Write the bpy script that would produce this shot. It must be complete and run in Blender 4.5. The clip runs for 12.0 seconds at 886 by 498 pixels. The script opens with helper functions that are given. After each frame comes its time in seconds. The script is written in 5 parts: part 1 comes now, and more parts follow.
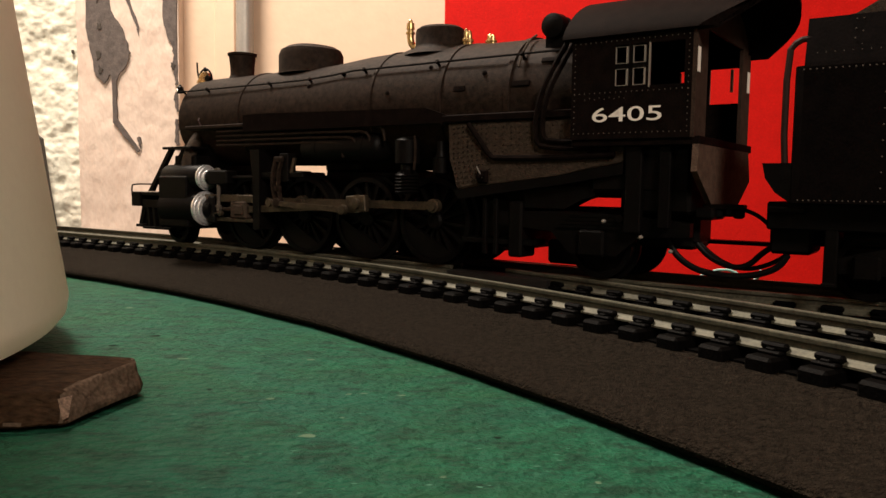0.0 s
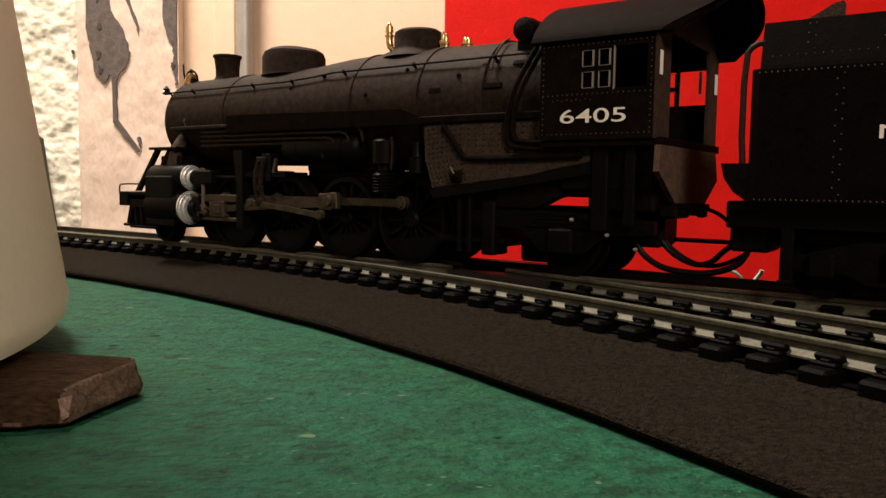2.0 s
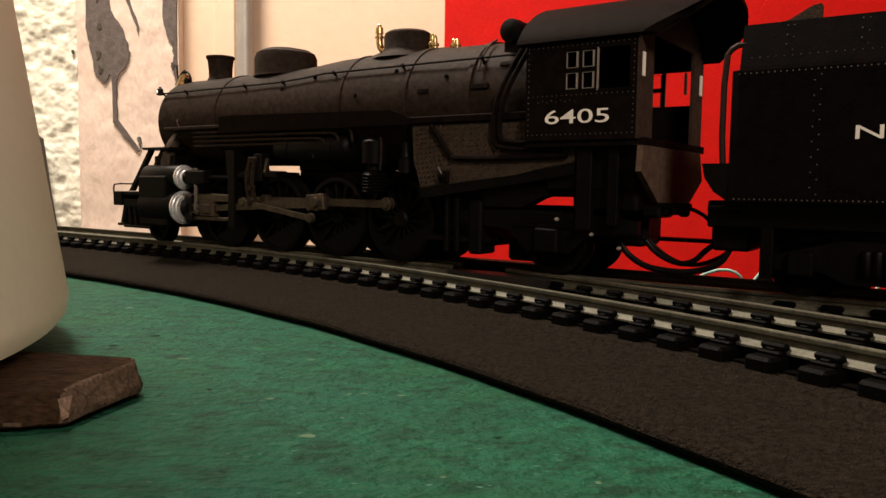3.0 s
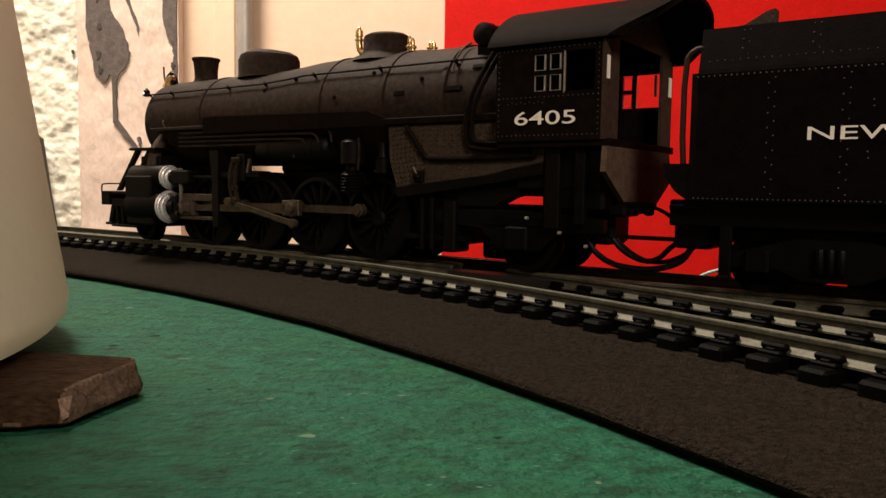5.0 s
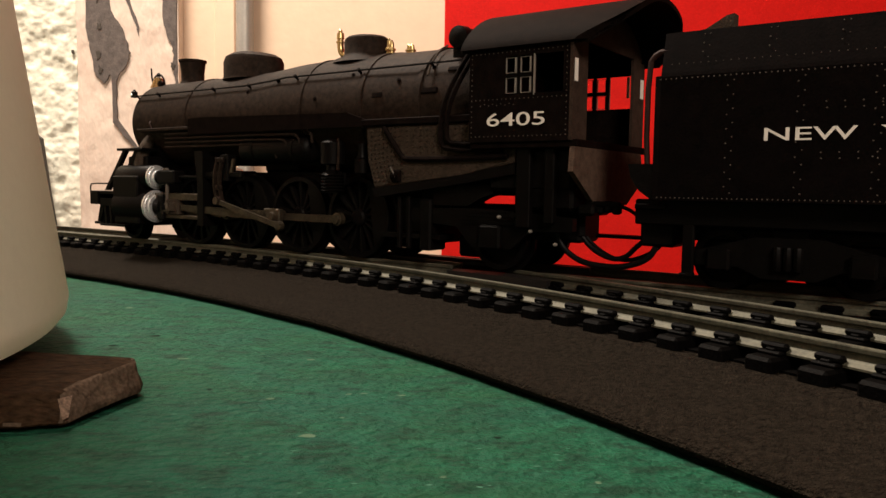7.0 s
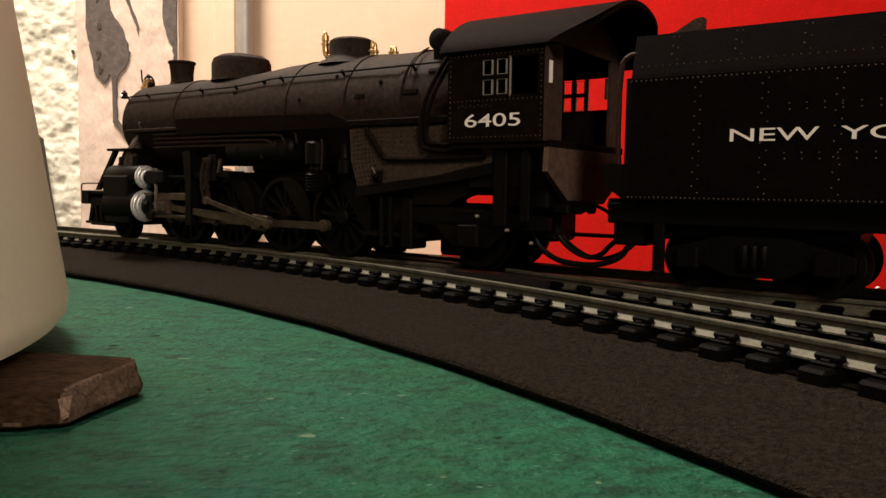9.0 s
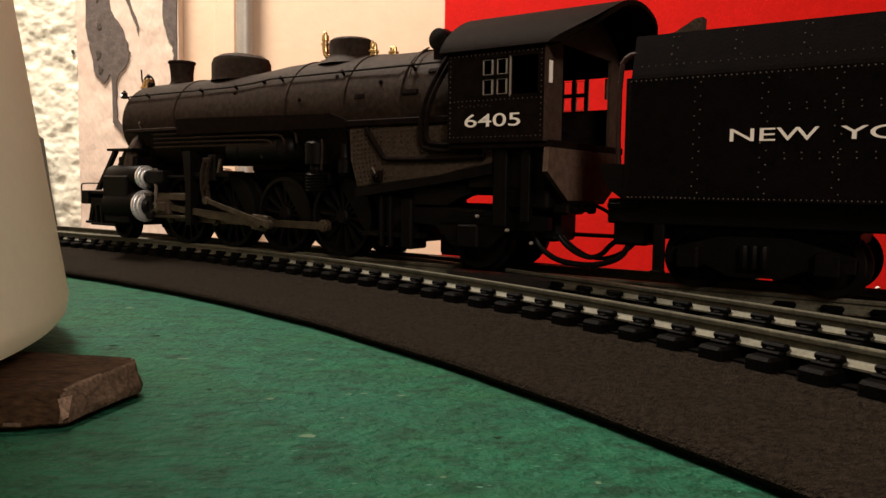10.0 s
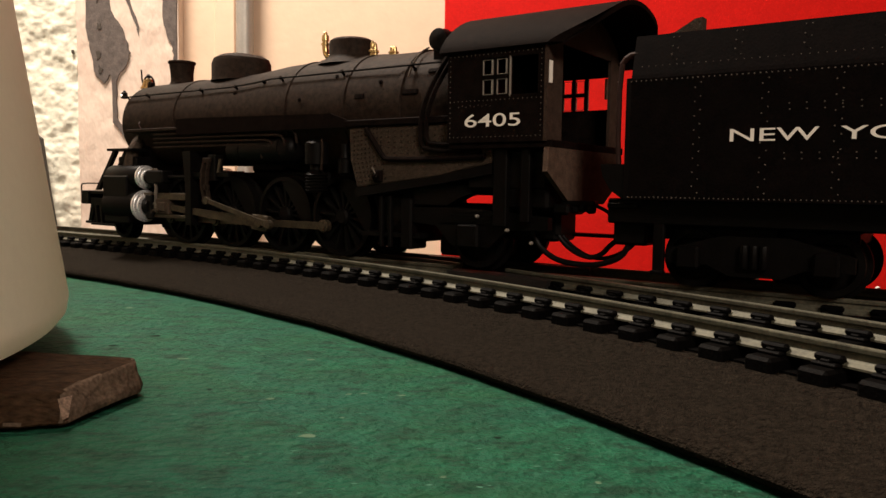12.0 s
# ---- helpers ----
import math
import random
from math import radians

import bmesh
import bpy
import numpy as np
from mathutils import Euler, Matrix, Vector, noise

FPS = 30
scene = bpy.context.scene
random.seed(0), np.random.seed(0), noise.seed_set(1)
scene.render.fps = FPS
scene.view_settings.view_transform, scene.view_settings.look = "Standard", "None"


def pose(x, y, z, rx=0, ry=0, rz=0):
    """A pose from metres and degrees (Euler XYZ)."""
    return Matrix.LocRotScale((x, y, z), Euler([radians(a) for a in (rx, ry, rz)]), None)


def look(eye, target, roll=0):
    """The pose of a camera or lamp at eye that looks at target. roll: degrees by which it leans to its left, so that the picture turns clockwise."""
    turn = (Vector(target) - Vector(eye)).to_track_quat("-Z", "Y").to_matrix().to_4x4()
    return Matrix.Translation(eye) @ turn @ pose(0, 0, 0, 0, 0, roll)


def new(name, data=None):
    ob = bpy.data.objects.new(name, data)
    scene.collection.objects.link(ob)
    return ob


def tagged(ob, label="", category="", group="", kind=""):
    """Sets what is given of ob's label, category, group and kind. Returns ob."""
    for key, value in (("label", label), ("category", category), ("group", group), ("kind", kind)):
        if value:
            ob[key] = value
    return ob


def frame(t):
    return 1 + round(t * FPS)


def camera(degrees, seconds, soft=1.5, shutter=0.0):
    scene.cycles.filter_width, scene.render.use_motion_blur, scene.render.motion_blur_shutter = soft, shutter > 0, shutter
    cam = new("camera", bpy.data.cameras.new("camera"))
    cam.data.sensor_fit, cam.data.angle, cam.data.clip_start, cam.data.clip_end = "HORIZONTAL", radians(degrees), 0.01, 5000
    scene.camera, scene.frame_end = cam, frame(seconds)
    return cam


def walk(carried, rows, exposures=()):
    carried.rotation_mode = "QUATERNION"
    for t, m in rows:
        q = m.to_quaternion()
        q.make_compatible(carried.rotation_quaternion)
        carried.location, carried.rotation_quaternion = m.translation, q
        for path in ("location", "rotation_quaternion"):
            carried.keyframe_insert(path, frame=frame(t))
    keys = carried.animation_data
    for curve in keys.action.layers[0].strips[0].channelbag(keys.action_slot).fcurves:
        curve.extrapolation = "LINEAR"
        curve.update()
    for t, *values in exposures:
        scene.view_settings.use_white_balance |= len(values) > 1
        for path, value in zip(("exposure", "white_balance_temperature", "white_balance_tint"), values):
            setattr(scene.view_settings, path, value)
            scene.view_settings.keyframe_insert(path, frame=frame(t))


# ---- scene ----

# Lengths in the building code are in millimetres; MM turns them into metres.
MM = 0.001
HEAD = 144.9856           # heading of the straight track, degrees
AWAY = 141.9076           # camera to the straight track's centre line, mm
RAIL_Z = 9.6157           # rail top over the board, mm
EYE_Z = 26.1429           # camera over the board, mm
RADIUS = 457.8            # 18 inch curve of the turnout
TANGENT = 196.73          # where the curve leaves the straight, mm along the track

cam = camera(60.42, 12.0, soft=1.5)
EYE = pose(0, 0, EYE_Z * MM, 90 - 4.6527, 0, 0) @ pose(0, 0, 0, 0, 0, 0.816)
walk(cam, [(0.0, EYE), (12.0, EYE)], exposures=[(0.0, 0.0), (12.0, 0.0)])

TRACK = pose(0, 0, RAIL_Z * MM, 0, 0, HEAD) @ Matrix.Translation((0, -AWAY * MM, 0))


def on_track(a, l=0.0, z=0.0):
    """A pose in the straight track's space: a along it, l towards the camera, z over the rail top (mm)."""
    return TRACK @ Matrix.Translation((a * MM, l * MM, z * MM))


# ---- world and lamps ----
world = bpy.data.worlds.new("room_dark")
world.use_nodes = True
world.node_tree.nodes["Background"].inputs["Color"].default_value = (1.0, 0.8, 0.6, 1)
world.node_tree.nodes["Background"].inputs["Strength"].default_value = 0.03
scene.world = world


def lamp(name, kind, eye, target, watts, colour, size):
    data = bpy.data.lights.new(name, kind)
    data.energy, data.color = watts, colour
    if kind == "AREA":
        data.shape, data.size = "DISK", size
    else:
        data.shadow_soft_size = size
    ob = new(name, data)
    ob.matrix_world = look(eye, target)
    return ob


# Unseen fill lamp in front, added to brighten the sides facing the camera.
lamp("front_fill_lamp", "AREA", (0.22, -0.60, 0.50), (-0.05, 0.4, 0.05), 5.8, (1.0, 0.845, 0.705), 0.25)
# Unseen key lamp; its direction follows from the tub's shadow on the board.
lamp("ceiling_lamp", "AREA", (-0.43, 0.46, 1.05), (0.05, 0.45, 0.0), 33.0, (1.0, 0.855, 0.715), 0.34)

# ---- materials ----


def material(name, base, rough=0.6, metal=0.0, vary=0.25, scale=200.0, bump=0.0, bump_scale=900.0, second=None, stretch=(1, 1, 1), spec=0.5, rough_vary=0.1):
    """A surface with mottling at two scales, uneven gloss and a fine relief. Scales are per metre."""
    m = bpy.data.materials.new(name)
    m.use_nodes = True
    nt = m.node_tree
    b = nt.nodes["Principled BSDF"]
    b.inputs["Roughness"].default_value, b.inputs["Metallic"].default_value = rough, metal
    b.inputs["Specular IOR Level"].default_value = spec
    co = nt.nodes.new("ShaderNodeTexCoord")
    mp = nt.nodes.new("ShaderNodeMapping")
    mp.inputs["Scale"].default_value = stretch
    nt.links.new(co.outputs["Object"], mp.inputs["Vector"])
    n1, n2 = nt.nodes.new("ShaderNodeTexNoise"), nt.nodes.new("ShaderNodeTexNoise")
    for n, s, d in ((n1, scale, 5), (n2, scale * 7.3, 3)):
        n.inputs["Scale"].default_value, n.inputs["Detail"].default_value = s, d
        nt.links.new(mp.outputs["Vector"], n.inputs["Vector"])
    mixn = nt.nodes.new("ShaderNodeMix")
    mixn.inputs["Factor"].default_value = 0.55
    nt.links.new(n1.outputs["Fac"], mixn.inputs["A"])
    nt.links.new(n2.outputs["Fac"], mixn.inputs["B"])
    ramp = nt.nodes.new("ShaderNodeValToRGB")
    ramp.color_ramp.elements[0].position, ramp.color_ramp.elements[1].position = 0.32, 0.68
    lo = tuple(c * (1 - vary) for c in base)
    hi = tuple(min(1, c * (1 + vary)) for c in (second or base))
    ramp.color_ramp.elements[0].color, ramp.color_ramp.elements[1].color = (*lo, 1), (*hi, 1)
    nt.links.new(mixn.outputs["Result"], ramp.inputs["Fac"])
    nt.links.new(ramp.outputs["Color"], b.inputs["Base Color"])
    mr = nt.nodes.new("ShaderNodeMapRange")
    mr.inputs["To Min"].default_value, mr.inputs["To Max"].default_value = max(0.03, rough - rough_vary), min(1, rough + rough_vary)
    nt.links.new(n2.outputs["Fac"], mr.inputs["Value"])
    nt.links.new(mr.outputs["Result"], b.inputs["Roughness"])
    if bump:
        n3 = nt.nodes.new("ShaderNodeTexNoise")
        n3.inputs["Scale"].default_value, n3.inputs["Detail"].default_value = bump_scale, 6
        nt.links.new(mp.outputs["Vector"], n3.inputs["Vector"])
        bp = nt.nodes.new("ShaderNodeBump")
        bp.inputs["Strength"].default_value, bp.inputs["Distance"].default_value = 0.8, bump
        nt.links.new(n3.outputs["Fac"], bp.inputs["Height"])
        nt.links.new(bp.outputs["Normal"], b.inputs["Normal"])
    return m


BLACK = material("satin_black_paint", (0.0078, 0.005, 0.0036), 0.64, spec=0.045, vary=0.85, scale=800, bump=0.00006, bump_scale=4200, rough_vary=0.2, second=(0.0165, 0.0107, 0.0078))
CAB_BLACK = material("cab_black_paint", (0.005, 0.0031, 0.0025), 0.7, spec=0.015, vary=0.8, scale=520, bump=0.00004, bump_scale=2600, rough_vary=0.15)
TENDER_BLACK = material("tender_black_paint", (0.0027, 0.0017, 0.0015), 0.6, spec=0.025, vary=0.6, scale=420, bump=0.00004, bump_scale=2600, rough_vary=0.15)
GEAR_BLACK = material("running_gear_black", (0.0026, 0.0021, 0.0019), 0.45, spec=0.06, vary=0.5, scale=400, bump=0.00006, bump_scale=2600, rough_vary=0.15)
DULL = material("weathered_grey_black", (0.035, 0.0245, 0.0175), 0.75, spec=0.1, vary=0.65, scale=800, bump=0.00035, bump_scale=2200)
# Base raised to hold the bounced light on the apron plate.
APRON = material("lit_apron_paint", (0.07, 0.045, 0.033), 0.75, spec=0.04, vary=0.5, scale=600, bump=0.0002, bump_scale=2500)
STEEL = material("nickel_rod_steel", (0.05, 0.038, 0.025), 0.5, 0.7, vary=0.75, scale=420, bump=0.00015, bump_scale=2200, rough_vary=0.2)
CHROME = material("bright_chrome", (0.85, 0.85, 0.86), 0.3, 0.75, vary=0.05, scale=300)
BRASS = material("polished_brass", (0.5, 0.37, 0.17), 0.32, 1.0, vary=0.35, scale=500)
AGED_BRASS = material("aged_bell_brass", (0.42, 0.27, 0.11), 0.26, 0.9, vary=0.6, scale=700)
# Reddish base stands for the red wall mirrored in the tender's grab irons.
GRAB = material("red_lit_grab_iron", (0.02, 0.0085, 0.0065), 0.6, 0.1, vary=0.3, scale=400, spec=0.1)
WHITE_INK = material("off_white_lettering", (0.7, 0.66, 0.6), 0.6, vary=0.06, scale=900)
SILVER = material("silver_window_trim", (0.22, 0.205, 0.18), 0.4, 0.3, vary=0.1, scale=500)
# Paler than the black sheets: rivet and lever glints put into the colour.
GLINT = material("glint_tone_paint", (0.085, 0.07, 0.058), 0.4, 0.2, vary=0.3, scale=600)
RAIL = material("nickel_silver_rail", (0.069, 0.066, 0.047), 0.6, 0.3, vary=0.55, scale=300, spec=0.3, rough_vary=0.15)
DARK_RAIL = material("blackened_frog_metal", (0.007, 0.006, 0.0055), 0.5, 0.0, vary=0.3, scale=250)
TIE = material("black_plastic_ties", (0.0011, 0.0009, 0.0008), 0.6, spec=0.03, vary=0.5, scale=500, bump=0.00012, bump_scale=2500)
FOAM = material("black_foam_roadbed", (0.0052, 0.004, 0.003), 0.95, spec=0.03, vary=0.95, scale=1500, bump=0.002, bump_scale=3200, second=(0.0145, 0.0112, 0.0082))
RUBBER = material("black_hose_rubber", (0.003, 0.0028, 0.0028), 0.5, spec=0.1, vary=0.2, scale=400)
RED_WALL = material("red_wall_paint", (0.56, 0.0078, 0.0052), 0.6, spec=0.12, vary=0.12, scale=60, bump=0.0003, bump_scale=250)
CREAM = material("cream_wall_paint", (0.76, 0.57, 0.42), 0.6, vary=0.05, scale=8, bump=0.0003, bump_scale=150)
PINK = material("pinkish_bare_plaster", (0.72, 0.565, 0.47), 0.8, vary=0.08, scale=22, bump=0.0009, bump_scale=140, second=(0.73, 0.61, 0.52), stretch=(1.6, 1.6, 0.8))
STONE = material("white_rough_plaster", (0.74, 0.7, 0.57), 0.85, vary=0.24, scale=17, bump=0.001, bump_scale=140, second=(0.86, 0.81, 0.69))
MORTAR = material("grey_mortar_smear", (0.105, 0.086, 0.078), 0.85, vary=0.5, scale=190, bump=0.0002, bump_scale=500)
PIPE = material("grey_conduit_pipe", (0.36, 0.34, 0.31), 0.45, 0.3, vary=0.1, scale=60)
TUB = material("white_tub_plastic", (0.8, 0.81, 0.71), 0.6, spec=0.06, vary=0.05, scale=700)
DARKWOOD = material("dark_brown_matte", (0.05, 0.04, 0.032), 0.8, vary=0.4, scale=80)
# Tone of the added, unseen walls, set by the light they bounce.
SHELL_WALL = material("unseen_wall_brown", (0.4, 0.3, 0.21), 0.7, vary=0.3, scale=10, stretch=(4, 4, 0.3))
TEAL = material("teal_plastic_clip", (0.3, 0.55, 0.5), 0.5, vary=0.1, scale=300)
CEIL = material("plain_ceiling", (0.4, 0.36, 0.3), 0.8, vary=0.05, scale=6)


def translucent(m, share, tint):
    """Lets a share of the light through a thin plastic wall."""
    nt = m.node_tree
    b, out = nt.nodes["Principled BSDF"], nt.nodes["Material Output"]
    thin = nt.nodes.new("ShaderNodeBsdfTranslucent")
    thin.inputs["Color"].default_value = (*tint, 1)
    mx = nt.nodes.new("ShaderNodeMixShader")
    mx.inputs[0].default_value = share
    nt.links.new(b.outputs[0], mx.inputs[1])
    nt.links.new(thin.outputs[0], mx.inputs[2])
    nt.links.new(mx.outputs[0], out.inputs["Surface"])


translucent(TUB, 0.4, (0.88, 0.86, 0.78))


def green_board():
    """Brushed green paint: fine streaks across the board, broad bluish and yellowish patches, worn flecks."""
    m = material("green_painted_board", (0.0042, 0.046, 0.022), 0.75, vary=0.7, scale=380, bump=0.002, bump_scale=900, second=(0.006, 0.06, 0.03), stretch=(0.75, 1, 1), spec=0.12)
    nt = m.node_tree
    b = nt.nodes["Principled BSDF"]
    co = nt.nodes.new("ShaderNodeTexCoord")

    def layer(scale, turn, detail, lo, hi, top, tint):
        mp = nt.nodes.new("ShaderNodeMapping")
        mp.inputs["Scale"].default_value = (*scale, 1)
        mp.inputs["Rotation"].default_value = (0, 0, turn)
        nt.links.new(co.outputs["Object"], mp.inputs["Vector"])
        n = nt.nodes.new("ShaderNodeTexNoise")
        n.inputs["Scale"].default_value, n.inputs["Detail"].default_value, n.inputs["Roughness"].default_value = 1.0, detail, 0.65
        nt.links.new(mp.outputs["Vector"], n.inputs["Vector"])
        r = nt.nodes.new("ShaderNodeValToRGB")
        r.color_ramp.elements[0].position, r.color_ramp.elements[1].position = lo, hi
        r.color_ramp.elements[0].color, r.color_ramp.elements[1].color = (0, 0, 0, 1), (top, top, top, 1)
        nt.links.new(n.outputs["Fac"], r.inputs["Fac"])
        mx = nt.nodes.new("ShaderNodeMix")
        mx.data_type = "RGBA"
        nt.links.new(r.outputs["Color"], mx.inputs["Factor"])
        nt.links.new(b.inputs["Base Color"].links[0].from_socket, mx.inputs["A"])
        mx.inputs["B"].default_value = (*tint, 1)
        nt.links.new(mx.outputs["Result"], b.inputs["Base Color"])

    layer((28, 45), 0.3, 4, 0.42, 0.66, 0.7, (0.0042, 0.054, 0.036))
    layer((35, 55), -0.4, 4, 0.5, 0.75, 0.6, (0.0085, 0.05, 0.014))
    layer((170, 380), 0.2, 6, 0.5, 0.64, 0.8, (0.0025, 0.018, 0.0095))
    layer((60, 110), 0.5, 5, 0.52, 0.68, 0.5, (0.0035, 0.03, 0.016))
    layer((240, 420), -0.2, 5, 0.56, 0.74, 0.5, (0.022, 0.1, 0.062))
    return m


GREEN = green_board()


def wood():
    m = material("rough_sawn_wood", (0.0048, 0.0027, 0.0017), 0.9, spec=0.04, vary=0.8, scale=190, bump=0.0014, bump_scale=800, second=(0.024, 0.0138, 0.0075), stretch=(0.6, 1.3, 1.3))
    return m


WOOD = wood()

# ---- mesh helpers, all in millimetres ----


def part(name, bm, mat, parent=None, label="", smooth=False, scale=MM):
    me = bpy.data.meshes.new(name)
    bm.transform(Matrix.Scale(scale, 4))
    bmesh.ops.recalc_face_normals(bm, faces=bm.faces)
    if smooth:
        for f in bm.faces:
            f.smooth = True
        for e in bm.edges:
            if len(e.link_faces) == 2 and e.calc_face_angle(0) > 0.6:
                e.smooth = False
    bm.to_mesh(me)
    bm.free()
    me.materials.append(mat)
    ob = new(name, me)
    if parent:
        ob.parent = parent
    if label:
        ob["label"] = label
    return ob


def box(bm, x0, x1, y0, y1, z0, z1, bevel=0.0):
    r = bmesh.ops.create_cube(bm, size=1)
    vs = r["verts"]
    for v in vs:
        v.co = Vector((x0 + (v.co.x + 0.5) * (x1 - x0), y0 + (v.co.y + 0.5) * (y1 - y0), z0 + (v.co.z + 0.5) * (z1 - z0)))
    if bevel:
        es = list({e for v in vs for e in v.link_edges})
        bmesh.ops.bevel(bm, geom=es, offset=bevel, segments=1, affect="EDGES", profile=0.5)
    return bm


def B(*a, **k):
    return box(bmesh.new(), *a, **k)


def ring(bm, centre, ax, ay, r, seg, start=0.0):
    return [bm.verts.new(centre + ax * (r * math.cos(start + 2 * math.pi * i / seg)) + ay * (r * math.sin(start + 2 * math.pi * i / seg))) for i in range(seg)]


def skin(bm, rings, cap=True, closed=True):
    for p, q in zip(rings, rings[1:]):
        n = len(p)
        for i in range(n if closed else n - 1):
            j = (i + 1) % n
            bm.faces.new((p[i], p[j], q[j], q[i]))
    if cap and closed:
        bm.faces.new(list(reversed(rings[0])))
        bm.faces.new(rings[-1])


def axes(d):
    d = Vector(d).normalized()
    a = d.orthogonal().normalized()
    return a, d.cross(a)


def lathe(bm, origin, d, profile, seg=24):
    """Turned shape: profile rows are (distance along d, radius)."""
    d = Vector(d).normalized()
    ax, ay = axes(d)
    o = Vector(origin)
    skin(bm, [ring(bm, o + d * t, ax, ay, max(r, 0.01), seg) for t, r in profile])
    return bm


def rod(bm, p, q, r, seg=10):
    p, q = Vector(p), Vector(q)
    return lathe(bm, p, q - p, [(0, r), ((q - p).length, r)], seg)


def tube(bm, pts, r, seg=8, smooth=0):
    pts = [Vector(p) for p in pts]
    for _ in range(smooth):
        fine = [pts[0]]
        for a, b in zip(pts, pts[1:]):
            fine += [a.lerp(b, 0.25), a.lerp(b, 0.75)]
        pts = fine + [pts[-1]]
    rings = []
    up = None
    for i, p in enumerate(pts):
        d = (pts[min(i + 1, len(pts) - 1)] - pts[max(i - 1, 0)]).normalized()
        if up is None:
            up = d.orthogonal().normalized()
        up = (up - d * up.dot(d)).normalized()
        rings.append(ring(bm, p, up, d.cross(up), r, seg))
    skin(bm, rings)
    return bm


def prism(bm, outline, axis, lo, hi):
    """An outline of (u, v) pairs pushed from lo to hi along the axis 'x', 'y' or 'z'."""
    def at(u, v, w):
        return {"x": (w, u, v), "y": (u, w, v), "z": (u, v, w)}[axis]
    p = [bm.verts.new(at(u, v, lo)) for u, v in outline]
    q = [bm.verts.new(at(u, v, hi)) for u, v in outline]
    skin(bm, [p, q])
    return bm


def slab(bm, cells, axis, lo, hi):
    """A plate with openings: cells are outlines of (u, v) that share corners, pushed from lo to hi as one piece."""
    def at(u, v, w):
        return {"x": (w, u, v), "y": (u, w, v), "z": (u, v, w)}[axis]
    seen = {}
    made = []
    for cell in cells:
        corners = []
        for u, v in cell:
            key = (round(u, 4), round(v, 4))
            if key not in seen:
                seen[key] = bm.verts.new(at(u, v, lo))
            corners.append(seen[key])
        made.append(bm.faces.new(corners))
    r = bmesh.ops.extrude_face_region(bm, geom=made)
    step = Vector(at(0, 0, hi - lo))
    bmesh.ops.translate(bm, verts=[g for g in r["geom"] if isinstance(g, bmesh.types.BMVert)], vec=step)
    return bm


def pierced(bm, us, vs, holes, axis, lo, hi):
    """A plate cut in a grid of us by vs, without the cells in holes."""
    cells = []
    for i in range(len(us) - 1):
        for j in range(len(vs) - 1):
            if (i, j) not in holes:
                cells.append([(us[i], vs[j]), (us[i + 1], vs[j]), (us[i + 1], vs[j + 1]), (us[i], vs[j + 1])])
    return slab(bm, cells, axis, lo, hi)


def empty(name, m, label, category, group=""):
    ob = new(name)
    ob.empty_display_size = 0.01
    ob.matrix_world = m
    return tagged(ob, label, category, group)

# ---- setting: walls, floor, ceiling, layout board ----


def structure(name, bm, mat, label, category, m=None, smooth=False):
    ob = part(name, bm, mat, smooth=smooth)
    if m is not None:
        ob.matrix_world = m
    return tagged(ob, label, category, kind="structure")


# back walls, seen behind the train
structure("wall_cream", B(-290, -1.6, 815, 835, -700, 2250), CREAM, "cream painted wall behind the train layout", "wall")
structure("wall_red", B(-1.5, 1400, 811, 835, -700, 2250, bevel=0.6), RED_WALL, "bright red painted wall panel behind the layout", "wall")


def rough_slab(x0, x1, y0, y1, z0, z1, step, depth, scale, seed, rough=0.8):
    """A wall slab whose front face is uneven."""
    bm = bmesh.new()
    nx, nz = int((x1 - x0) / step), int((z1 - z0) / step)
    grid = []
    for j in range(nz + 1):
        row = []
        for i in range(nx + 1):
            x, z = x0 + (x1 - x0) * i / nx, z0 + (z1 - z0) * j / nz
            p = Vector((x * scale, z * scale, seed))
            d = noise.fractal(p, rough, 2.1, 6)
            row.append(bm.verts.new((x, y0 + d * depth, z)))
        grid.append(row)
    for j in range(nz):
        for i in range(nx):
            bm.faces.new((grid[j][i], grid[j][i + 1], grid[j + 1][i + 1], grid[j + 1][i]))
    back = [bm.verts.new((x, y1, z)) for x, z in ((x0, z0), (x1, z0), (x1, z1), (x0, z1))]
    bm.faces.new(back)
    bm.faces.new([grid[0][i] for i in range(nx, -1, -1)] + [back[0], back[1]])
    bm.faces.new(grid[nz][:] + [back[2], back[3]])
    bm.faces.new([grid[j][0] for j in range(nz + 1)] + [back[3], back[0]])
    bm.faces.new([grid[j][nx] for j in range(nz, -1, -1)] + [back[1], back[2]])
    return bm


structure("wall_bare", rough_slab(-381, -276, 800, 835, -160, 420, 3.0, 1.6, 0.012, 3.1), PINK, "bare pinkish plaster wall with scrapes and stains", "wall", smooth=True)
structure("wall_rough", rough_slab(-560, -381, 800, 835, -160, 420, 1.7, 1.8, 0.065, 8.7, 0.7), STONE, "rough white plaster wall with a lumpy surface", "wall", smooth=True)
structure("wall_bare_upper", B(-381, -276, 800, 835, 420, 2250), PINK, "bare pinkish plaster wall above the layout", "wall")
structure("wall_rough_upper", B(-1000, -381, 800, 835, 420, 2250), STONE, "white plaster wall above the layout", "wall")
structure("wall_rough_side", B(-1000, -560, 800, 835, -700, 420), STONE, "white plaster wall beside the layout", "wall")
# Unseen walls and ceiling, added to close the room and bounce light.
structure("wall_west", B(-1020, -1000, -1200, 835, -700, 2250), SHELL_WALL, "unseen side wall added to close the room and bounce light", "wall")
structure("wall_east", B(1400, 1420, -1200, 835, -700, 2250), SHELL_WALL, "unseen side wall added to close the room and bounce light", "wall")
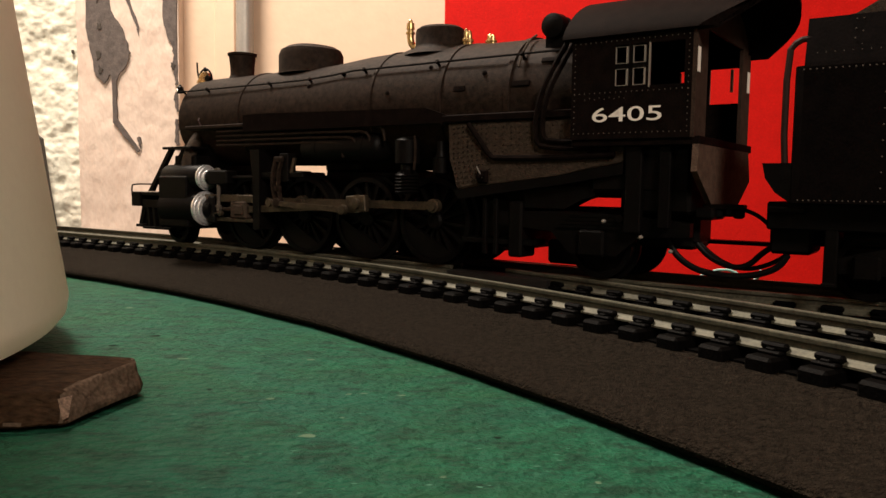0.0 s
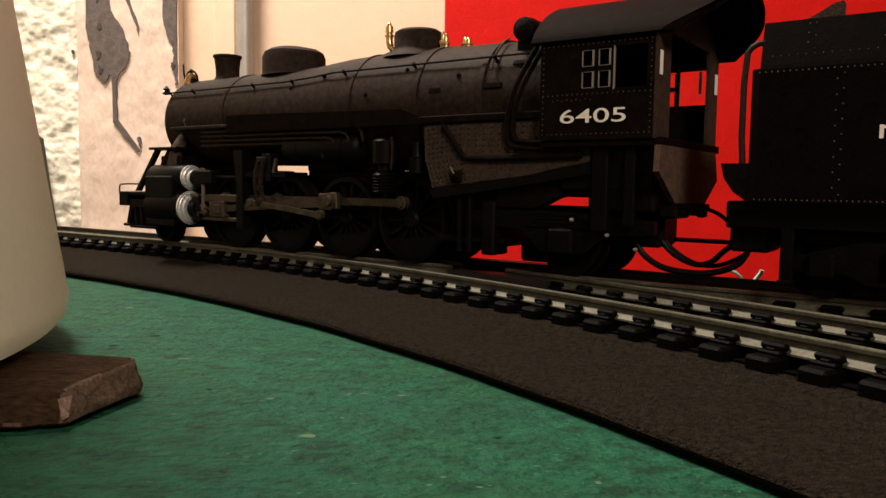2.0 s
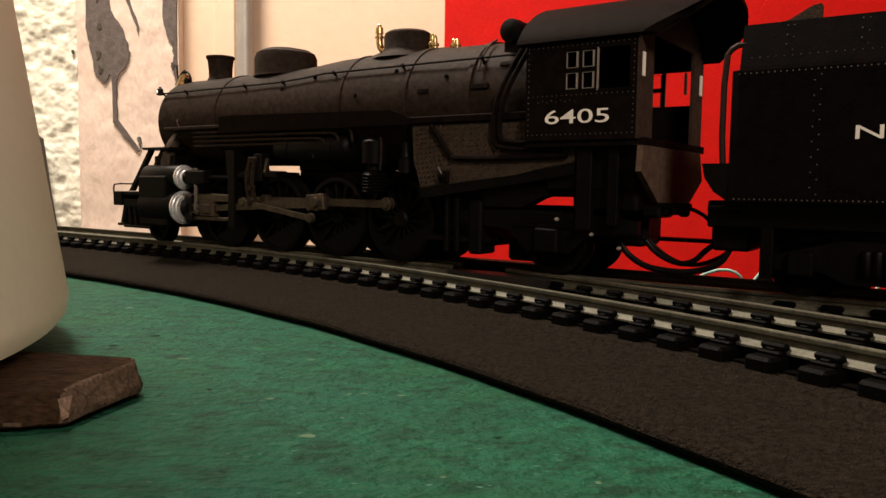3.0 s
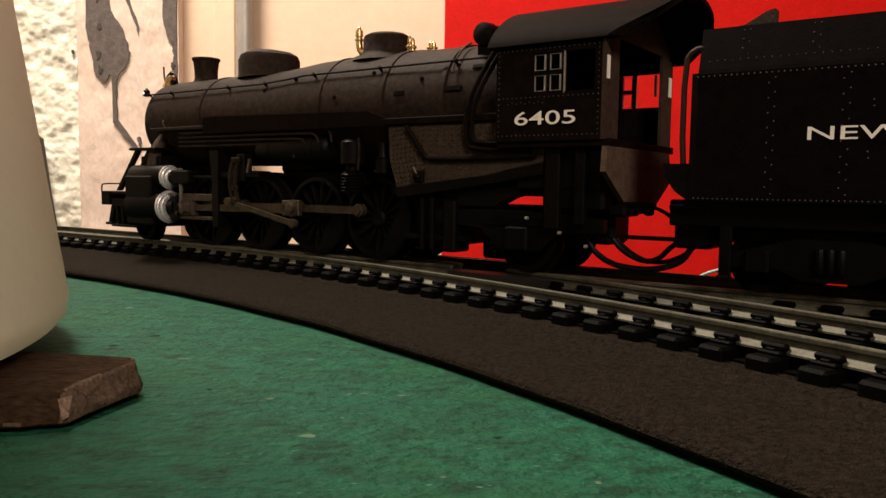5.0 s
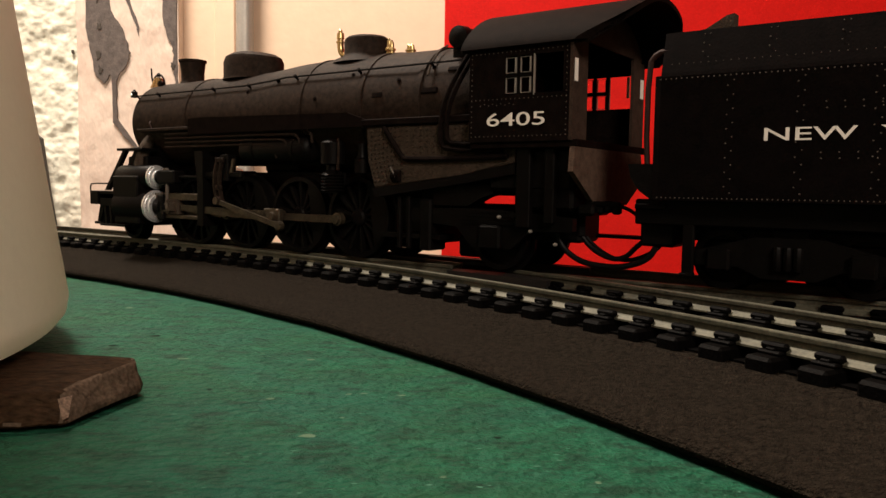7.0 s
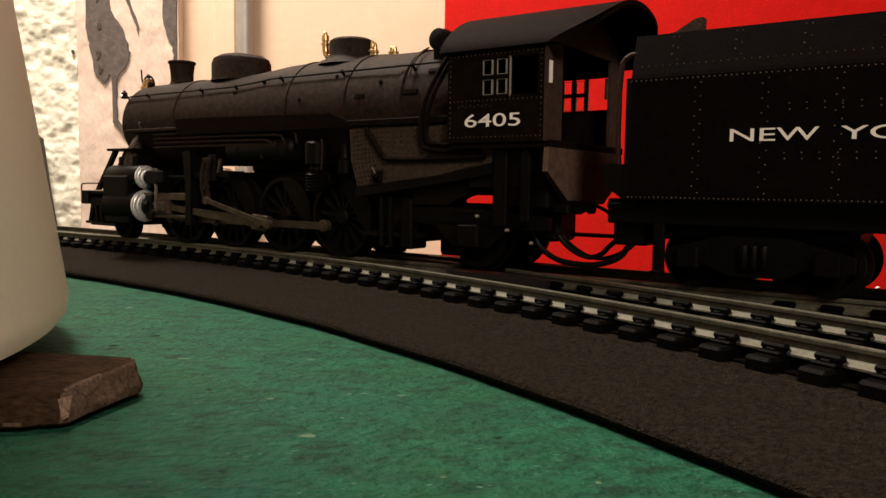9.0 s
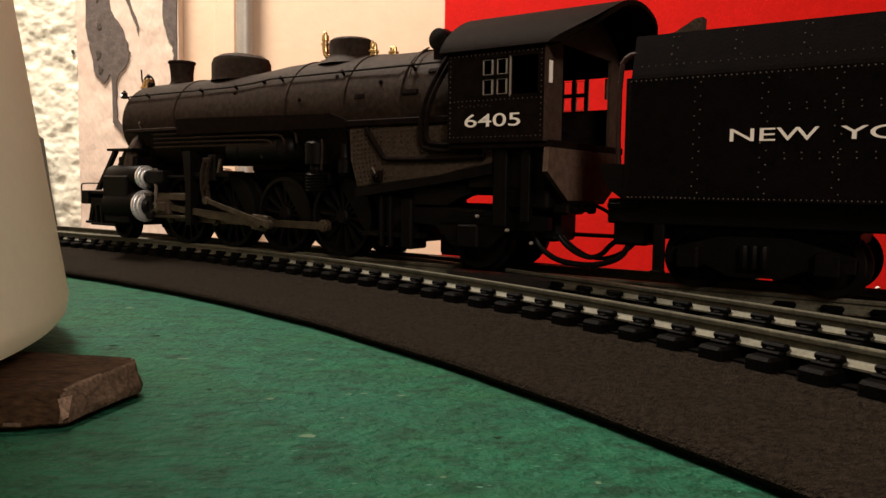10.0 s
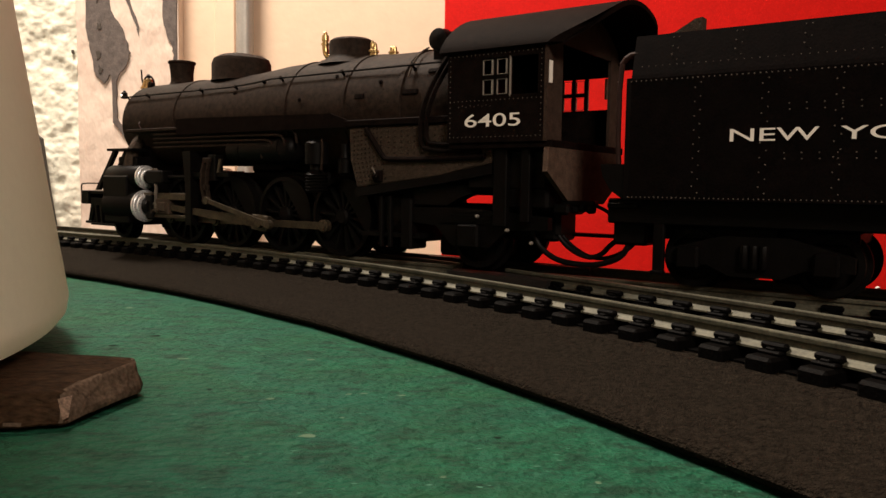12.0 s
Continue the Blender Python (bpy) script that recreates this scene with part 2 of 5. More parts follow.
structure("wall_south", B(-1000, 1400, -1220, -1200, -700, 2250), SHELL_WALL, "unseen rear wall added to close the room and bounce light", "wall")
structure("ceiling", B(-1020, 1420, -1220, 835, 2250, 2270), CEIL, "unseen plain ceiling added to close the room", "ceiling")
structure("floor", B(-1020, 1420, -1220, 835, -720, -700), DARKWOOD, "dark wooden floor below the layout", "floor")


def smear(name, outline, y, label):
    bm = bmesh.new()
    rim = []
    n = len(outline)
    for i in range(n):
        (x0, z0), (x1, z1) = outline[i], outline[(i + 1) % n]
        for k in range(5):
            f = k / 5
            x, z = x0 + (x1 - x0) * f, z0 + (z1 - z0) * f
            w = noise.noise_vector(Vector((x * 0.25, z * 0.25, 2.0)))
            rim.append((x + w.x * 1.6, z + w.y * 1.6))
    prism(bm, rim, "y", y, y + 5)
    ob = part(name, bm, MORTAR)
    return tagged(ob, label, "mortar smear")


smear("mortar_smear", [(-371, 232), (-349, 232), (-345, 203), (-333, 184), (-326, 160), (-329, 148), (-336, 140), (-341, 131), (-347, 137), (-353, 128), (-362, 136), (-366, 160), (-371, 185)], 798.5, "dark grey mortar smear on the bare plaster wall")
smear("mortar_drip", [(-345.5, 138), (-340.5, 138), (-340.4, 92), (-317, 60), (-319.5, 58), (-344.5, 88)], 798.3, "thin grey mortar run dripping down the plaster wall")
smear("mortar_streak", [(-338, 232), (-332, 232), (-316, 186), (-317, 178), (-320, 190)], 798.6, "thin grey mortar streak on the plaster wall")
smear("mortar_edge", [(-291, 232), (-277.4, 232), (-277.6, 168), (-281, 164), (-287, 176), (-292, 196)], 798.5, "grey stain along the plaster wall's corner")

# broken dark edge where the bare plaster meets the cream paint
for k, (z1, z0, thick) in enumerate(((176, 128, 4.2), (120, 100, 2.6), (92, 66, 3.4), (54, 26, 2.2))):
    edge = []
    for i in range(13):
        z = z1 + (z0 - z1) * i / 12
        swell = math.sin(math.pi * (i + 0.5) / 13) ** 0.6
        edge.append((z, thick * swell * (0.55 + 0.75 * abs(noise.noise(Vector((z * 0.13, k, 4.0)))))))
    smear("mortar_crack", [(-277.2, z) for z, w in edge[::4]] + [(-278.5 - w - 6.0 * noise.noise(Vector((z * 0.04, 0.3, 9))) ** 2, z) for z, w in reversed(edge)], 798.4, "dark broken crack along the edge of the bare plaster")
smear("mortar_hook", [(-321, 73), (-317.5, 74), (-315.5, 67), (-316.5, 62), (-318.5, 66)], 798.2, "short grey mortar hook at the end of a run")

for k, (x, z, w) in enumerate(((-358, 215, 3.2), (-357, 186, 3.6), (-358.5, 157, 4.0), (-357, 143, 2.6), (-385, 160, 2.0), (-281.5, 147, 3.4))):
    b = bmesh.new()
    rim = [(x + w * (0.6 + 0.9 * noise.noise(Vector((k * 1.7 + 0.4, i * 0.61, 1)))) * math.cos(i * 0.393), z + 1.5 * w * (0.6 + 0.9 * noise.noise(Vector((k * 1.7 + 0.4, i * 0.61, 1)))) * math.sin(i * 0.393)) for i in range(16)]
    tagged(part("wall_chip", prism(b, rim, "y", 797.9, 801), DARKWOOD), "small dark chip where the wall's mortar has broken away", "wall chip", group="chips in the wall")

# conduit and batten
pipe = part("conduit_pipe", rod(bmesh.new(), (-208.6, 803, -600), (-207.6, 803, 2240), 8.9, 24), PIPE, smooth=True)
tagged(pipe, "vertical grey conduit pipe running up the cream wall", "pipe")
trim = part("wall_batten", B(-243, -221, 813, 817, -600, 2240, bevel=1.5), CREAM)
tagged(trim, "cream painted flat batten on the wall", "trim", kind="structure")
# Dark upright strip next to the tub's edge.
bat = part("dark_strip", prism(bmesh.new(), [(-424, 78), (-414, 70), (-408, 20), (-402, -20), (-400, -120), (-424, -120)], "y", 786, 792), DARKWOOD)
tagged(bat, "narrow dark upright strip in front of the rough wall", "batten")

# layout board: its back edge runs behind the straight track
U = Vector((math.cos(radians(HEAD)), math.sin(radians(HEAD))))
N = Vector((-U.y, U.x))


def plan(a, l):
    p = U * a + N * (l - AWAY)
    return p.x, p.y


bm = bmesh.new()
far_l, far_r = plan(620, -36), plan(-330, -36)
prism(bm, [far_l, far_r, (500, -330), (-900, -330), (-900, far_l[1])], "z", -18, 0)
structure("layout_board", bm, GREEN, "green painted wooden layout board with worn flecks", "layout board")


# ---- track ----


def curve_at(sig, off, z=0.0):
    """Along the curved route: sig from the point where it leaves the straight, off towards the camera."""
    if sig <= 0:
        return Vector((TANGENT - sig, off, z))
    k = sig / RADIUS
    return Vector((TANGENT - (RADIUS - off) * math.sin(k), RADIUS - (RADIUS - off) * math.cos(k), z))


RAIL_SECTION = [(-0.45, 0.0), (0.45, 0.0), (0.5, -0.15), (0.45, -0.6), (0.17, -0.85), (0.17, -1.5), (0.4, -1.7), (1.2, -2.15), (1.2, -2.4),
                (-1.2, -2.4), (-1.2, -2.15), (-0.4, -1.7), (-0.17, -1.5), (-0.17, -0.85), (-0.45, -0.6), (-0.5, -0.15)]


def rail(name, pts, mat, parent, label=""):
    """A rail swept along points of the rail head's middle."""
    bm = bmesh.new()
    rings = []
    for i, p in enumerate(pts):
        d = (pts[min(i + 1, len(pts) - 1)] - pts[max(i - 1, 0)]).normalized()
        n = Vector((-d.y, d.x, 0))
        rings.append([bm.verts.new(p + n * u + Vector((0, 0, w))) for u, w in RAIL_SECTION])
    skin(bm, rings)
    return part(name, bm, mat, parent, label)


def straight(a0, a1, l0, l1=None, n=2):
    l1 = l0 if l1 is None else l1
    return [Vector((a0 + (a1 - a0) * i / (n - 1), l0 + (l1 - l0) * i / (n - 1), 0)) for i in range(n)]


def curved(s0, s1, off, n=60):
    return [curve_at(s0 + (s1 - s0) * i / (n - 1), off) for i in range(n)]


# foam roadbed: one shaped sheet under both routes; BED is its near shoulder as (out from the middle, height over the board)
BED = ((30.2, 0.02), (31.2, 0.4), (31.8, 0.85), (31.95, 1.3), (31.75, 1.75), (31.1, 2.15), (29.8, 2.5), (27.5, 2.85), (24.0, 3.35), (19.5, 4.1), (15.6, 4.86), (14.3, 5.4))
bm = bmesh.new()
rows = []
for i in range(176):
    sig = -420 + 4.5 * i
    w = noise.noise(Vector((sig * 0.05, 0, 4))) * 0.35
    face = [curve_at(sig, off + w * (off - 14) / 18, -RAIL_Z + h) for off, h in BED]
    a = face[-1].x
    rows.append([bm.verts.new(p) for p in face + [Vector((a, -17.0, -4.2)), Vector((a, -31, -RAIL_Z + 0.02))]])
skin(bm, rows, cap=False, closed=True)
for r in (rows[0], rows[-1]):
    bm.faces.new(r)
bed = structure("roadbed", bm, FOAM, "black foam roadbed with a sloping shoulder on the board", "roadbed", TRACK, smooth=True)

turnout = empty("turnout_track", TRACK, "model railway turnout with nickel rails on black ties", "track")
rail("stock_rail", straight(620, TANGENT, 8.7) + curved(4, 345, 8.7, 80), RAIL, turnout)
rail("far_stock_rail", straight(620, -330, -8.7), RAIL, turnout)
rail("closure_rail", straight(TANGENT - 22, 91, 8.0, 8.7, 3), RAIL, turnout)
rail("straight_rail", straight(72, -330, 8.7), RAIL, turnout)
rail("curved_rail", curved(117, 345, -8.7, 60), RAIL, turnout)
rail("curved_closure_rail", curved(18, 104, -8.3, 30), RAIL, turnout)
bm = bmesh.new()
prism(bm, [(91, 6.6), (91, 10.6), (78, 12.2), (66, 13.4), (66, 11), (70, 8), (70, 6.4)], "z", -2.4, -0.9)
part("frog", bm, DARK_RAIL, turnout, "dark plastic frog of the turnout")
rail("guard_rail", straight(108, 66, -6.3), DARK_RAIL, turnout)


def strip(name, lo, hi, s0, s1, z0, z1):
    bm = bmesh.new()
    rows_ = []
    n = 90
    for i in range(n):
        sig = s0 + (s1 - s0) * i / (n - 1)
        rows_.append([bm.verts.new(curve_at(sig, o, z)) for o, z in ((lo, z0), (hi, z0), (hi, z1), (lo, z1))])
    skin(bm, rows_)
    return part(name, bm, TIE, turnout)


# Black webs joining the ties, added to darken the gaps like shade.
strip("tie_web_shade", 4.0, 11.5, -420, 330, -4.6, -3.9)
strip("tie_web_shade", -12.0, -4.0, 125, 330, -4.59, -3.91)

# ties
PITCH = 6.97
tie_mesh = {}


def tie(sig, near, far_l):
    """A tie lies across the route from the near end to the line far_l."""
    p = curve_at(sig, near)
    q = curve_at(sig, -15.2)
    if far_l is not None and q.y > far_l:
        t = (far_l - p.y) / (q.y - p.y)
        q = p + (q - p) * t
    d = q - p
    key = round(d.length)
    if key not in tie_mesh:
        b = bmesh.new()
        box(b, -1.8, 1.8, 0, key, -4.6, -2.5, bevel=0.4)
        tie_mesh[key] = b
        me = bpy.data.meshes.new("tie")
        b.transform(Matrix.Scale(MM, 4))
        b.to_mesh(me)
        me.materials.append(TIE)
        tie_mesh[key] = me
    ob = new("tie", tie_mesh[key])
    ob.parent = turnout
    ob.matrix_basis = Matrix.Translation(p * MM) @ Matrix.Rotation(math.atan2(d.y, d.x) - math.pi / 2, 4, "Z")
    return ob


clip_me = bpy.data.meshes.new("rail_clip")
b = bmesh.new()
box(b, -1.55, 1.55, -2.5, 2.5, -2.55, -2.0, bevel=0.2)
box(b, -1.7, 1.7, -1.75, -0.5, -2.1, -1.15, bevel=0.3)
box(b, -1.7, 1.7, 0.5, 1.75, -2.1, -1.15, bevel=0.3)
box(b, -0.6, 0.6, -2.2, -1.5, -2.1, -1.7, bevel=0.12)
box(b, -0.6, 0.6, 1.5, 2.2, -2.1, -1.7, bevel=0.12)
b.transform(Matrix.Scale(MM, 4))
b.to_mesh(clip_me)
b.free()
clip_me.materials.append(TIE)


def clip(p, turn):
    ob = new("rail_clip", clip_me)
    ob.parent = turnout
    ob.matrix_basis = Matrix.Translation(p * MM) @ Matrix.Rotation(turn, 4, "Z")


for i in range(-45, 38):
    sig = 75.7 + PITCH * i
    wob = noise.noise(Vector((i * 1.7, 0, 0)))
    k = max(sig, 0) / RADIUS
    merged = sig < 165
    tie(sig, 13.3 + 0.25 * wob, -15.2 if merged else None)
    clip(curve_at(sig, 8.7), -k)
    if sig > 120:
        clip(curve_at(sig, -8.7), -k)
for i in range(60):
    a = TANGENT - 172 - PITCH * i
    near = min(15.2, curve_at(RADIUS * math.asin(min(0.99, (TANGENT - a) / RADIUS)), -18).y)
    if a < -330:
        break
    me = tie_mesh.get(30) or next(iter(tie_mesh.values()))
    ob = new("tie", me)
    ob.parent = turnout
    ob.matrix_basis = Matrix.Translation(Vector((a, 15, 0)) * MM) @ Matrix.Rotation(math.pi, 4, "Z")
    clip(Vector((a, 8.7, 0)), 0)

# ---- tub and wood offcut in the foreground ----
tub = empty("white_tub", Matrix.Translation((-0.1422, 0.0776, 0.005)), "white plastic tub standing upside down on a wood offcut", "tub")
b = bmesh.new()
lathe(b, (0, 0, 0.1), (0, 0, 1), [(0, 90.8), (0.4, 91.8), (1.5, 92.7), (3.6, 93.0), (56.6, 85.3), (150, 72)], 160)
part("tub_wall", b, TUB, tub, smooth=True)
b = bmesh.new()
lathe(b, (0, 0, 150.1), (0, 0, 1), [(0, 72), (2, 71), (3, 68)], 64)
part("tub_base", b, TUB, tub, smooth=True)

b = bmesh.new()
low = [(-39.3, 78.0), (-36.2, 90.5), (-37.2, 93.5), (-52, 94.5), (-119, 99), (-120, 80), (-47, 75.6)]
high = [(-40.6, 80.6), (-37.6, 91.6), (-38.0, 93.2), (-52, 94.2), (-118, 98.6), (-119, 81), (-50, 77.2)]
mid_x, mid_y = -80.0, 88.0
foot = [(x + (mid_x - x) * 0.03 - 0.6, y + (mid_y - y) * 0.12, 0.05) for x, y in low]
o = [b.verts.new(c) for c in foot]
p = [b.verts.new((x, y, 0.75)) for x, y in low]
q = [b.verts.new((x, y, z)) for (x, y), z in zip(high, (3.6, 4.6, 4.7, 4.8, 4.8, 4.8, 4.1))]
skin(b, [o, p, q])
bmesh.ops.bevel(b, geom=list(b.edges), offset=0.5, segments=2, affect="EDGES", profile=0.5)
bmesh.ops.subdivide_edges(b, edges=list(b.edges), cuts=3, use_grid_fill=True)
for vtx in b.verts:
    if vtx.co.z > 0.3:
        vtx.co += noise.noise_vector(vtx.co * 0.6) * 0.28
block = part("wood_offcut", b, WOOD, smooth=True)
# Paler wood on the right-facing end puts the side light into the colour.
LIT_END = material("lit_end_wood", (0.05, 0.034, 0.0225), 0.85, spec=0.05, vary=0.45, scale=300, bump=0.0006, bump_scale=900, second=(0.075, 0.053, 0.037))
block.data.materials.append(LIT_END)
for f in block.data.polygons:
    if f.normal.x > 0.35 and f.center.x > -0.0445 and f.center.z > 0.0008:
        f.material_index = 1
# Paler facet on the block's front right corner.
b = bmesh.new()
facet = [b.verts.new(c) for c in ((-40.75, 79.3, 3.1), (-39.55, 77.8, 1.25), (-39.25, 78.5, 1.4), (-39.9, 80.8, 3.1), (-40.6, 80.2, 1.8))]
for c in ((0, 1, 2), (0, 2, 3), (1, 0, 4), (2, 1, 4), (3, 2, 4), (0, 3, 4)):
    b.faces.new([facet[i] for i in c])
PALE_CORNER = material("pale_corner_wood", (0.13, 0.09, 0.065), 0.85, vary=0.7, scale=500, bump=0.0002, bump_scale=1500, spec=0.1)
part("pale_corner", b, PALE_CORNER, block, "pale facet on the block's front corner")
tagged(block, "small rough sawn brown wood offcut lying on the board", "wood block")

# pale and dark flecks of lifted paint on the board
FLECK = material("pale_paint_chip", (0.07, 0.12, 0.075), 0.8, vary=0.3, scale=900, spec=0.1)
DARK_FLECK = material("dark_board_scratch", (0.004, 0.01, 0.006), 0.9, vary=0.3, scale=900, spec=0.05)
for k, (x, y, w, d, mat) in enumerate(((-13.8, 77.7, 1.1, 0.7, FLECK), (-11.6, 93.9, 0.45, 0.4, FLECK), (-4.9, 93.7, 0.7, 0.4, FLECK), (-20.8, 91.4, 0.7, 0.5, FLECK), (-9.7, 94.3, 0.6, 0.3, FLECK),
                                       (-19.6, 112.6, 0.7, 0.6, FLECK), (-38.6, 112.1, 1.5, 0.45, FLECK), (14.2, 66.1, 0.45, 0.4, FLECK), (-11.1, 84.1, 0.35, 0.3, FLECK), (0.3, 66.9, 0.35, 0.3, FLECK),
                                       (-49.1, 128.7, 1.2, 0.9, DARK_FLECK), (-52.8, 120.5, 1.1, 0.6, DARK_FLECK), (-29.5, 95.1, 0.4, 0.4, DARK_FLECK), (6.0, 78.0, 0.5, 0.4, DARK_FLECK), (-65.4, 157.9, 1.0, 0.8, FLECK))):
    b = bmesh.new()
    rim = [(x + w * (0.75 + 0.5 * noise.noise(Vector((k * 3.1, i * 1.3, 1)))) * math.cos(i * 0.698), y + d * (0.75 + 0.5 * noise.noise(Vector((k * 2.3, i * 1.7, 7)))) * math.sin(i * 0.698)) for i in range(9)]
    pale = mat is FLECK
    tagged(part("paint_chip", prism(b, rim, "z", 0.0, 0.03), mat), "small pale chip of lifted paint on the green board" if pale else "small dark scratch on the green board", "paint chip", group="paint chips on the board")

rng = random.Random(5)
b = bmesh.new()
for _ in range(420):
    x, y = rng.uniform(-60, 60), 55 + 120 * rng.random() ** 1.4
    w, d, t = rng.uniform(0.1, 0.34), rng.uniform(0.05, 0.14), rng.uniform(-0.25, 0.35)
    if x * 0.574 + y * 0.819 > 98 or x < -0.30 * y - 8 and y < 100:
        continue
    rim = [b.verts.new((x + w * rng.uniform(0.6, 1.2) * math.cos(j * 1.047 + t), y + d * rng.uniform(0.6, 1.2) * math.sin(j * 1.047 + t), 0.025)) for j in range(6)]
    low_rim = [b.verts.new((v.co.x, v.co.y, -0.01)) for v in rim]
    skin(b, [low_rim, rim])
SPECK = material("worn_paint_speck", (0.022, 0.08, 0.05), 0.8, vary=0.6, scale=120, spec=0.1, second=(0.05, 0.13, 0.09))
tagged(part("paint_specks", b, SPECK), "tiny pale specks of worn paint on the green board", "paint specks", kind="stuff")

# teal cables behind the track
for a in (39.6, 141.4):
    b = tube(bmesh.new(), [(a + 4, -37, -40), (a + 3.4, -37, -14), (a + 2, -38.5, -5.5), (a + 0.8, -40, -3.4), (a - 0.3, -40, -1.8), (a - 0.4, -40, -1.2)], 0.5, 8, 1)
    cable = part("cable", b, TEAL, smooth=True)
    cable.matrix_world = TRACK
    tagged(cable, "short pale teal cable standing behind the track", "cable", group="cables behind the track")

b = tube(bmesh.new(), [(56.5, -40, -14), (55, -40, -5.5), (52, -40, -3.0), (47.5, -40, -1.5), (44, -40, -2.4), (42.8, -40, -5), (42.6, -40, -14)], 0.35, 8, 1)
cable = part("cable", b, TEAL, smooth=True)
cable.matrix_world = TRACK
tagged(cable, "looped pale teal cable standing behind the track", "cable", group="cables behind the track")

PIN = Vector((83.98, 145.79, 5.35))
spike = part("track_spike", lathe(bmesh.new(), (PIN.x, PIN.y, PIN.z), (0, 0, 1), [(0, 0.25), (2.2, 0.25), (2.25, 0.48), (2.7, 0.42), (2.9, 0.15)], 10), WHITE_INK, smooth=True)
tagged(spike, "small pale pin standing between the diverging tracks", "track pin")

# ---- locomotive ----
ENGINE_A = 140.5          # main driver's place when the train has stopped
TENDER_A = 29.0
engine = empty("steam_locomotive", on_track(ENGINE_A), "black model steam locomotive with white cab number and brass fittings", "locomotive")
tender = empty("tender", on_track(TENDER_A), "black riveted model tender with white lettering", "tender")


def ep(name, bm, mat, label="", parent=None, smooth=False, root=None, origin=ENGINE_A):
    """A part of the engine, drawn in track lengths."""
    bmesh.ops.translate(bm, verts=bm.verts, vec=(-origin, 0, 0))
    return part(name, bm, mat, parent or root or engine, label, smooth)


def tp(name, bm, mat, label="", parent=None, smooth=False):
    return ep(name, bm, mat, label, parent, smooth, tender, TENDER_A)


def dots(bm, p, q, step, r, out):
    """A row of rivet heads from p to q; out is the way they stand proud."""
    p, q, out = Vector(p), Vector(q), Vector(out)
    n = max(1, int((q - p).length / step))
    ax, ay = axes(out)
    for i in range(n + 1):
        c = p.lerp(q, i / n)
        base = ring(bm, c - out * 0.02, ax, ay, r, 5)
        top = ring(bm, c + out * r * 0.75, ax, ay, r * 0.45, 5)
        skin(bm, [base, top])
    return bm


BZ = 33.7
b = bmesh.new()
lathe(b, (207, 0, BZ), (-1, 0, 0), [(0, 11.2), (0.6, 11.9), (1.5, 12.1), (24, 12.1), (24.1, 12.35), (25.2, 12.35), (25.3, 12.1), (50, 12.3), (62, 13.3), (68, 13.5), (88, 13.5), (88.1, 13.8), (89.2, 13.8), (89.3, 13.5), (104, 13.3), (104.1, 13.6), (105.2, 13.6), (105.3, 13.2), (121, 12.6)], 56)
boiler = ep("boiler", b, BLACK, smooth=True)
for a in (182.6, 137.4):
    r = 12.15 if a > 157 else 12.9 if a > 145 else 13.6
    ep("boiler_band", lathe(bmesh.new(), (a, 0, BZ), (-1, 0, 0), [(0, r), (0.05, r + 0.15), (0.8, r + 0.15), (0.85, r)], 56), BLACK, "", boiler, smooth=True)
b = bmesh.new()
lathe(b, (206.9, 0, BZ), (1, 0, 0), [(0, 9.2), (0.8, 8.8), (1.6, 6.5), (1.9, 0.5)], 32)
ep("smokebox_door", b, BLACK, "", smooth=True)
b = bmesh.new()
lathe(b, (209.5, 0, 38), (1, 0, 0), [(-2.5, 1.6), (0, 2.2), (2.4, 2.4), (2.6, 2.1)], 20)
ep("headlight", b, BLACK, "", smooth=True)

for side in (1, -1):
    marker = ep("marker_lamp", lathe(bmesh.new(), (208.6, side * 9.6, 41.2), (0, 0, 1), [(0, 0.5), (0.2, 0.9), (1.7, 0.9), (2.0, 0.5), (2.4, 0.3)], 12), GEAR_BLACK, smooth=True)
    ep("lens", lathe(bmesh.new(), (208.9, side * 10.2, 42.1), (0.4, side, 0), [(0, 0.55), (0.25, 0.5), (0.4, 0.2)], 10), CHROME, "bright marker lamp lens", marker, smooth=True)
# stack
b = bmesh.new()
lathe(b, (194.2, 0, 44.5), (0, 0, 1), [(0, 4.6), (1.0, 3.6), (1.8, 3.2), (4, 3.25), (6.8, 3.6), (7.0, 3.9), (7.6, 3.95), (7.7, 3.4), (6.0, 3.1)], 36)
ep("smokestack", b, BLACK, smooth=True)
# sand dome: long in the boiler's way
b = bmesh.new()
lathe(b, (0, 0, 44.6), (0, 0, 1), [(0, 7.4), (0.8, 7.1), (4.8, 7.1), (6.2, 6.6), (7.0, 5.3), (7.35, 3.0), (7.4, 0.3)], 44)
for v in b.verts:
    v.co.x = v.co.x * 1.28 + 168.0
    v.co.z -= max(0, 166 - v.co.x) * 0.09 * max(0, min(1, (v.co.z - 46) / 4))
sand = ep("sand_dome", b, BLACK, smooth=True)
b = bmesh.new()
lathe(b, (170, 0, 51.7), (0, 0, 1), [(0, 2.4), (0.5, 2.3), (0.7, 1.8)], 20)
ep("hatch", b, BLACK, "", sand, smooth=True)
# steam dome with skirt
b = bmesh.new()
lathe(b, (0, 0, 45.6), (0, 0, 1), [(0, 8.0), (0.8, 6.8), (1.6, 5.7), (2.4, 5.2), (5.2, 5.2), (6.0, 5.0), (6.5, 4.3), (6.7, 1.8), (6.75, 0.2)], 40)
for v in b.verts:
    v.co.x = v.co.x * 1.1 + 127.6
ep("steam_dome", b, BLACK, smooth=True)
# saddle-like swell of the boiler ahead of the dome
b = bmesh.new()
